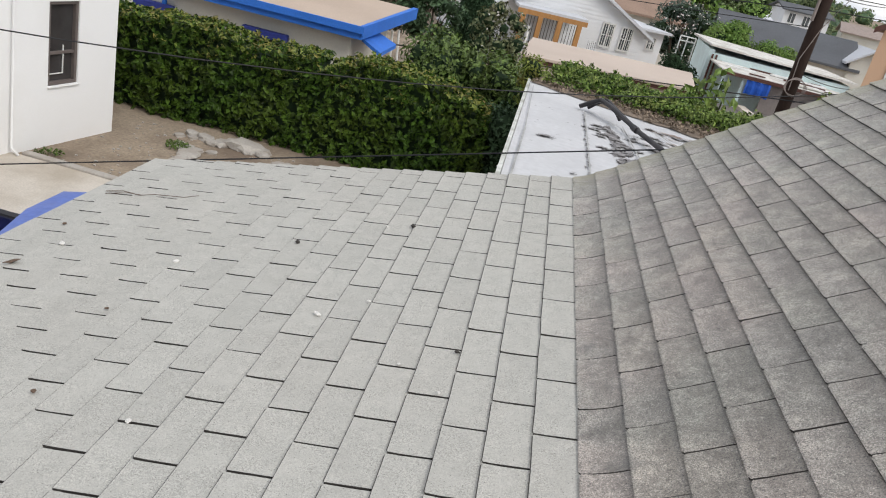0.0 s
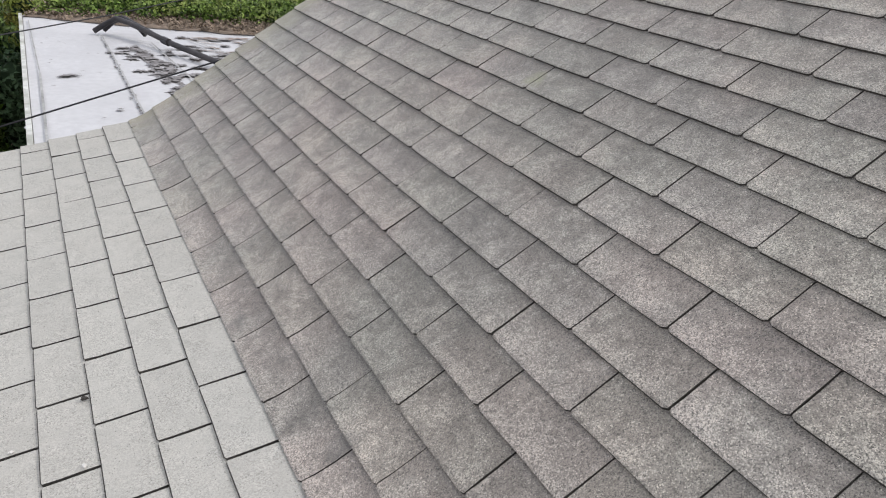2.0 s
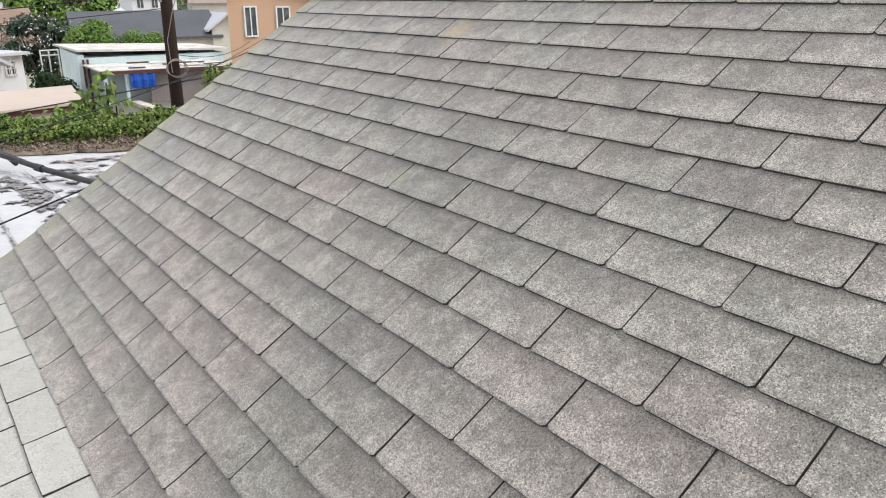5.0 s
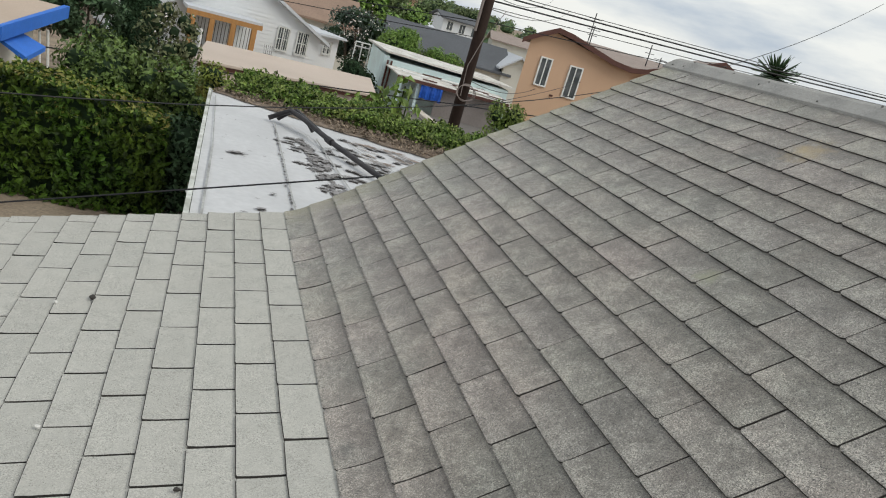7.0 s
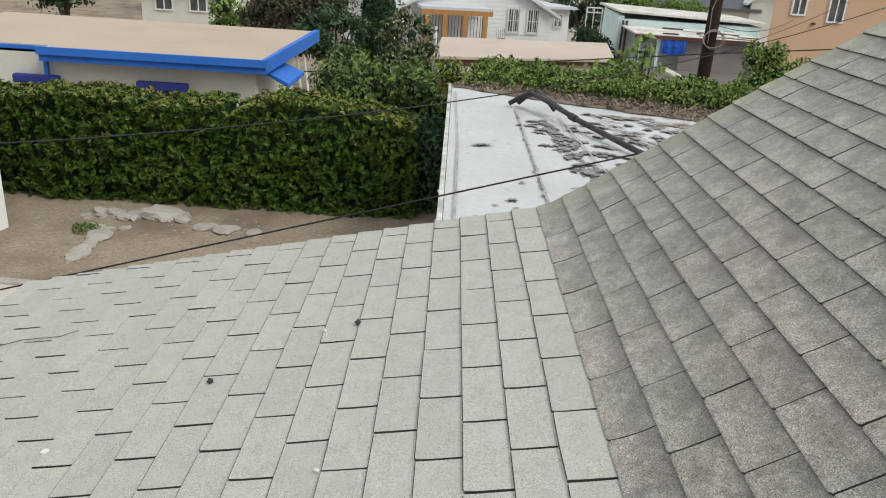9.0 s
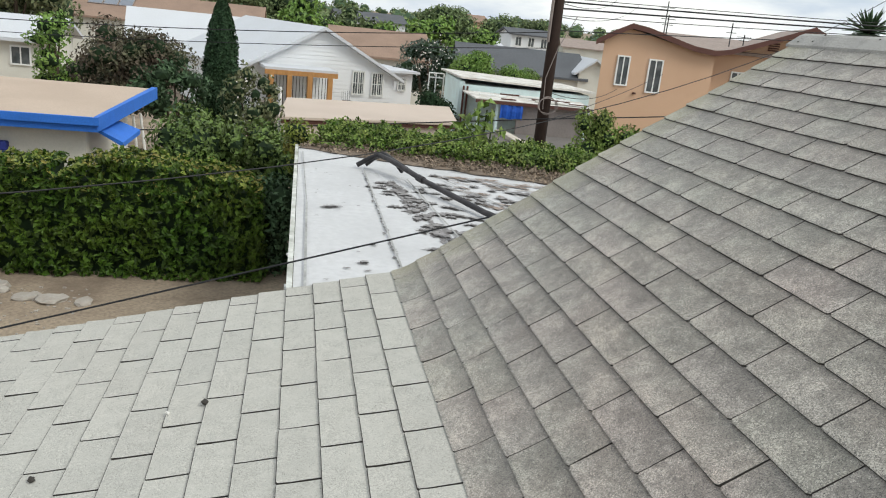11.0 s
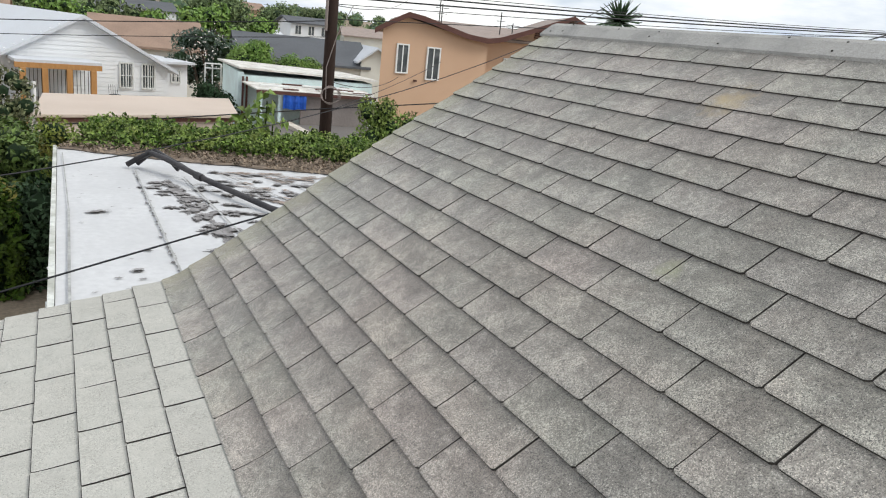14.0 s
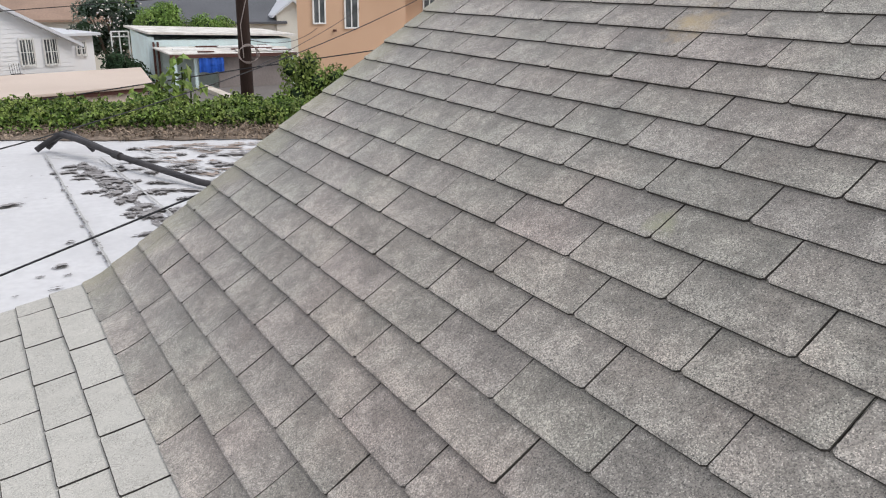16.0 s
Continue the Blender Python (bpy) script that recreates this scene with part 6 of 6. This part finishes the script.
def lay_roof(parent, courses, near, mat, gap, edge, thick):
    """Courses of tabs, every other one set off by half a tab, with small slips fitted to the camera's view."""
    rng = random.Random(11)
    cache, rest_v, rest_f, rest_m, rest_uv = {}, [], [], [], []
    for c in courses:
        x, z, a, e, bend = course(c)
        k = -20.0 + (0.5 if c % 2 == 0 else 0.0) + (0.001 * c * c if c < 0 else 0.0)
        slip = SHIFT[c] if 0 <= c < len(SHIFT) else -0.0025 if c < 0 else 0.0
        while k * TAB + slip < RAKE - 0.03:
            y0, y1 = k * TAB + slip, min((k + 1) * TAB + slip, RAKE)
            k += 1
            if y0 < BACK:
                continue
            length = round(y1 - y0, 4)
            key = (length, round(bend, 3), rng.randrange(6 if length > 0.3 else 1), round(e, 4))
            if key not in cache:
                cache[key] = tab_mesh("shingle", length, e, bend, gap, edge, thick, mat, rng)
            m = pose(x, y0 + rng.uniform(-0.0004, 0.0004), z, 0, -math.degrees(a), rng.uniform(-0.09, 0.09))
            if y0 > near:
                ob = new("shingle", cache[key])
                ob.parent = parent
                ob.matrix_world = m
            else:
                me, o = cache[key], len(rest_v)
                rest_v += [tuple(m @ v.co) for v in me.vertices]
                rest_m += [p.material_index for p in me.polygons]
                rest_f += [[i + o for i in p.vertices] for p in me.polygons]
                rest_uv += [c for d in me.uv_layers[0].data for c in d.uv]
    me = bpy.data.meshes.new("shingle_rest")
    me.from_pydata(rest_v, [], rest_f)
    me.materials.append(mat)
    me.materials.append(M["shingle_edge"])
    me.polygons.foreach_set("material_index", rest_m)
    me.uv_layers.new(name="tab").data.foreach_set("uv", rest_uv)
    ob = new("shingle_rest", me)
    ob.parent = parent
    tagged(ob, kind="stuff")


def roof_deck(name, pts, mat, thick=0.03):
    """A sheet under the shingles along the profile pts (x, z)."""
    bm = bmesh.new()
    a = [[bm.verts.new((x, y, z)) for x, z in pts] for y in (BACK, RAKE - 0.012)]
    b = [[bm.verts.new((x, y, z - thick)) for x, z in pts] for y in (BACK, RAKE - 0.012)]
    for i in range(len(pts) - 1):
        bm.faces.new((a[0][i], a[0][i + 1], a[1][i + 1], a[1][i]))
        bm.faces.new((b[0][i + 1], b[0][i], b[1][i], b[1][i + 1]))
        for k in (0, 1):
            bm.faces.new((a[k][i], a[k][i + 1], b[k][i + 1], b[k][i]))
    for i in (0, -1):
        bm.faces.new((a[0][i], a[1][i], b[1][i], b[0][i]))
    bmesh.ops.recalc_face_normals(bm, faces=bm.faces)
    return part(name, bm, mat)


low_pts = [course(c)[:2] for c in range(-LOW_ROWS, 1)]
low_pts = [(low_pts[0][0] - 0.02, low_pts[0][1] - 0.005)] + low_pts
roof_low = tagged(roof_deck("roof_low", [(x, z - 0.004) for x, z in low_pts], M["deck_dark"]), "low-pitched roof of pale coated three-tab shingles", "roof", kind="structure")
main_pts = [course(c)[:2] for c in range(0, MAIN_ROWS + 1)] + [(RIDGE_X, RIDGE_Z - 0.012)]
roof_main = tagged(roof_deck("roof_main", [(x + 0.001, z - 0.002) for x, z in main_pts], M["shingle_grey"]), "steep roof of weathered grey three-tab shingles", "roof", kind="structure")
back_pts = [(RIDGE_X + 0.004, RIDGE_Z - 0.012), (RIDGE_X + 2.6, RIDGE_Z - 0.012 - 2.6 * math.tan(STEEP))]
roof_back = tagged(roof_deck("roof_back", back_pts, M["shingle_grey"]), "far slope of the grey shingle roof", "roof", kind="structure")


def ridge_cap():
    """Folded cap pieces along the ridge, each lapped over the next."""
    L = 10.0
    root = thing("ridge_cap", RIDGE_X, 0, RIDGE_Z, 0, "pale grey worn ridge cap along the roof top", "ridge cap")
    y, i = RAKE + 0.01, 0
    rng = random.Random(3)
    w = 0.115
    while y > BACK:
        bm = bmesh.new()
        y2 = max(y - L, BACK)
        d0, d1 = 0.012, 0.016
        prof = [(-w * math.cos(STEEP), -w * math.sin(STEEP)), (-0.03, -0.016), (0, -0.004), (0.03, -0.016), (w * math.cos(STEEP), -w * math.sin(STEEP))]
        rows = []
        for yy, d in ((y + 0.02, d0), ((y + y2) / 2, (d0 + d1) / 2 + rng.uniform(-0.002, 0.002)), (y2, d1)):
            rows.append(([bm.verts.new((px, yy, pz + d)) for px, pz in prof], [bm.verts.new((px, yy, pz + d - 0.012)) for px, pz in prof]))
        for (t0, b0), (t1, b1) in zip(rows, rows[1:]):
            for j in range(4):
                bm.faces.new((t0[j], t0[j + 1], t1[j + 1], t1[j])), bm.faces.new((b0[j + 1], b0[j], b1[j], b1[j + 1]))
            bm.faces.new((t0[0], t1[0], b1[0], b0[0])), bm.faces.new((t0[4], t1[4], b1[4], b0[4]))
        for t, b in (rows[0], rows[-1]):
            for j in range(4):
                bm.faces.new((t[j], t[j + 1], b[j + 1], b[j]))
        bmesh.ops.recalc_face_normals(bm, faces=bm.faces)
        part("cap_shingle", bm, M["cap"], root)
        y -= L
    # nail heads along both edges of the cap
    bm = bmesh.new()
    bmesh.ops.create_icosphere(bm, subdivisions=1, radius=0.005)
    for v in bm.verts:
        v.co.z *= 0.5
    me = bpy.data.meshes.new("nail")
    bm.to_mesh(me)
    bm.free()
    me.materials.append(M["shingle_edge"])
    y = RAKE - 0.05
    while y > -0.6:
        for s in (0.035, 0.092):
            if rng.random() < 0.4:
                d = s + rng.uniform(-0.012, 0.012)
                ob = new("nail", me)
                ob.parent = root
                ob.matrix_world = pose(RIDGE_X - d * math.cos(STEEP), y + rng.uniform(-0.04, 0.04), RIDGE_Z - d * math.sin(STEEP) + 0.0168, 0, -math.degrees(STEEP), 0)
        y -= 0.13


ridge_cap()


M["flash_blue"] = material("flash_blue", (0.11, 0.17, 0.46), 0.6, spread=0.1, grain=30, blotch=5, blotch_colour=(0.16, 0.2, 0.42), blotch_amount=0.5)


def house_below():
    """Walls, rake boards and eave board of the house that carries the roof."""
    H = thing("own_house", 0, 0, GROUND, 0, "house under the shingle roofs with blue trim", "house")
    ex, ez = low_pts[0]
    ze = ez - GROUND
    xr = RIDGE_X + 2.2
    zr = RIDGE_Z - 2.2 * math.tan(STEEP) - GROUND
    prof = [(ex + 0.35, 0), (xr, 0), (xr, zr - 0.06), (RIDGE_X, RIDGE_Z - GROUND - 0.07), (0.02, -GROUND - 0.07), (ex + 0.35, ze + 0.35 * math.tan(SLOPE) - 0.06)]
    bm = bmesh.new()
    lo = [bm.verts.new((x, BACK + 0.3, z)) for x, z in prof]
    hi = [bm.verts.new((x, RAKE - 0.25, z)) for x, z in prof]
    bm.faces.new(hi), bm.faces.new(lo[::-1])
    for i in range(len(prof)):
        j = (i + 1) % len(prof)
        bm.faces.new((lo[i], lo[j], hi[j], hi[i]))
    bmesh.ops.recalc_face_normals(bm, faces=bm.faces)
    part("wall", bm, M["stucco_white"], H)
    part("eave_board", boxes((ex + 0.03, ex + 0.052, BACK, RAKE - 0.02, ze - 0.15, ze - 0.012)), M["paint_blue"], H, "blue painted eave board")
    bm = bmesh.new()
    over = [(-2.58, 2.0), (-2.79, 1.99), (-2.79, 1.66), (-2.66, 1.22), (-2.58, 1.15)]
    top = [bm.verts.new((x, y, x * math.tan(SLOPE) - 0.012 - GROUND)) for x, y in over]
    low = [bm.verts.new((v.co.x, v.co.y, v.co.z - 0.018)) for v in top]
    bm.faces.new(top), bm.faces.new(low[::-1])
    for i in range(5):
        bm.faces.new((top[i], top[(i + 1) % 5], low[(i + 1) % 5], low[i]))
    bmesh.ops.recalc_face_normals(bm, faces=bm.faces)
    part("eave_flashing", bm, M["flash_blue"], H, "bright blue flashing offcut under the eave")
    rake = bmesh.new()
    line = [(ex, ez)] + [course(c)[:2] for c in (0, 1, 2)] + [(RIDGE_X, RIDGE_Z)]
    for (xa, za), (xb, zb) in zip(line, line[1:]):
        v = [rake.verts.new(p) for p in ((xa, RAKE - 0.011, za - GROUND - 0.16), (xb, RAKE - 0.011, zb - GROUND - 0.16), (xb, RAKE - 0.011, zb - GROUND - 0.014), (xa, RAKE - 0.011, za - GROUND - 0.014))]
        w = [rake.verts.new((p.co.x, RAKE + 0.012, p.co.z)) for p in v]
        for q in (v[::-1], w, (v[0], v[1], w[1], w[0]), (v[2], v[3], w[3], w[2]), (v[1], v[2], w[2], w[1]), (v[3], v[0], w[0], w[3])):
            rake.faces.new(q)
    bmesh.ops.recalc_face_normals(rake, faces=rake.faces)
    part("rake_board", rake, M["paint_blue"], H, "blue painted rake board")


house_below()
lay_roof(roof_low, range(-LOW_ROWS, 0), -1.25, M["shingle_pale"], 0.0088, False, 0.009)
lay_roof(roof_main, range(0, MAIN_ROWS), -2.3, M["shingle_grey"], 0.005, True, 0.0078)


# ---- small litter on the roof ----
M["grit_dark"] = material("grit_dark", (0.05, 0.045, 0.04), 0.9, bump=0)
M["grit_pale"] = material("grit_pale", (0.72, 0.70, 0.66), 0.8, bump=0)
M["twig"] = material("twig", (0.13, 0.09, 0.065), 0.9, spread=0.3, grain=80)
M["rust"] = material("rust", (0.36, 0.27, 0.15), 0.95, spread=0.2, grain=200, blotch=30, blotch_colour=(0.3, 0.27, 0.23), blotch_amount=0.9)


def on_low(x, y, up=0.012):
    return x, y, x * math.tan(SLOPE) + up


def roof_litter():
    rng = random.Random(33)
    for x, y, s, mat, label in ((-0.76, 1.66, 0.012, "grit_dark", "small black lump of tar on the pale roof"), (-1.235, 1.355, 0.011, "grit_dark", "small black lump of tar on the pale roof"),
                                (-0.925, 0.635, 0.010, "grit_pale", "small white pebble on the pale roof"), (-1.664, 1.04, 0.010, "grit_pale", "small white pebble on the pale roof"),
                                (-0.88, 1.63, 0.008, "grit_pale", "small white pebble on the pale roof"), (-0.387, 0.43, 0.007, "grit_dark", "small black lump of tar on the pale roof"),
                                (-0.766, 0.775, 0.006, "grit_pale", "small white pebble on the pale roof"), (-1.70, 0.556, 0.006, "twig", "brown crumb of dry debris on the roof"),
                                (-1.60, -0.02, 0.007, "twig", "brown crumb of dry debris on the roof"), (-2.267, 1.16, 0.011, "grit_pale", "small white pebble on the pale roof"),
                                (-0.408, 0.166, 0.005, "grit_pale", "small white pebble on the pale roof"), (-0.56, 0.32, 0.005, "grit_pale", "small white pebble on the pale roof"),
                                (-1.24, -0.125, 0.008, "grit_pale", "small white pebble on the pale roof"), (-2.42, 1.42, 0.008, "twig", "brown crumb of dry debris on the roof")):
        bm = bmesh.new()
        bmesh.ops.create_icosphere(bm, subdivisions=2, radius=s)
        for v in bm.verts:
            k = 1 + 0.6 * noise.noise(v.co * (1.5 / s) + Vector((x * 31, y * 17, 0)))
            v.co = Vector((v.co.x * k * 1.4, v.co.y * k, v.co.z * k * 0.6))
        ob = part("grit", bm, M[mat])
        ob.matrix_world = pose(*on_low(x, y, 0.011 + s * 0.3), 0, 0, rng.uniform(0, 180))
        tagged(ob, label, "debris", "crumbs on the pale roof")
    for pts, r in ((((-2.52, 1.96), (-2.42, 1.965), (-2.30, 1.915), (-2.22, 1.93), (-2.05, 1.92), (-1.98, 1.95)), 0.0028), (((-2.5, 1.92), (-2.38, 1.935), (-2.3, 1.925)), 0.0022)):
        bm = bmesh.new()
        tube(bm, [on_low(x, y, 0.014 + 0.004 * (i % 2)) for i, (x, y) in enumerate(pts)], r, 6, r * 0.5)
        tagged(part("twig", bm, M["twig"]), "thin dry brown twig lying on the roof", "twig")
    bm = bmesh.new()
    v = [bm.verts.new(on_low(-2.337 + dx, 0.913 + dy, h)) for dx, dy, h in ((-0.035, -0.012, 0.014), (0.005, -0.022, 0.02), (0.04, 0.006, 0.03), (0.0, 0.02, 0.022), (0.0, 0.0, 0.012))]
    for a, b in ((0, 1), (1, 2), (2, 3), (3, 0)):
        bm.faces.new((v[a], v[b], v[4]))
    bmesh.ops.recalc_face_normals(bm, faces=bm.faces)
    leaf = tagged(part("dry_leaf", bm, M["twig"]), "curled dry brown leaf on the pale roof", "leaf")
    md = leaf.modifiers.new("thick", "SOLIDIFY")
    md.thickness = 0.002


roof_litter()
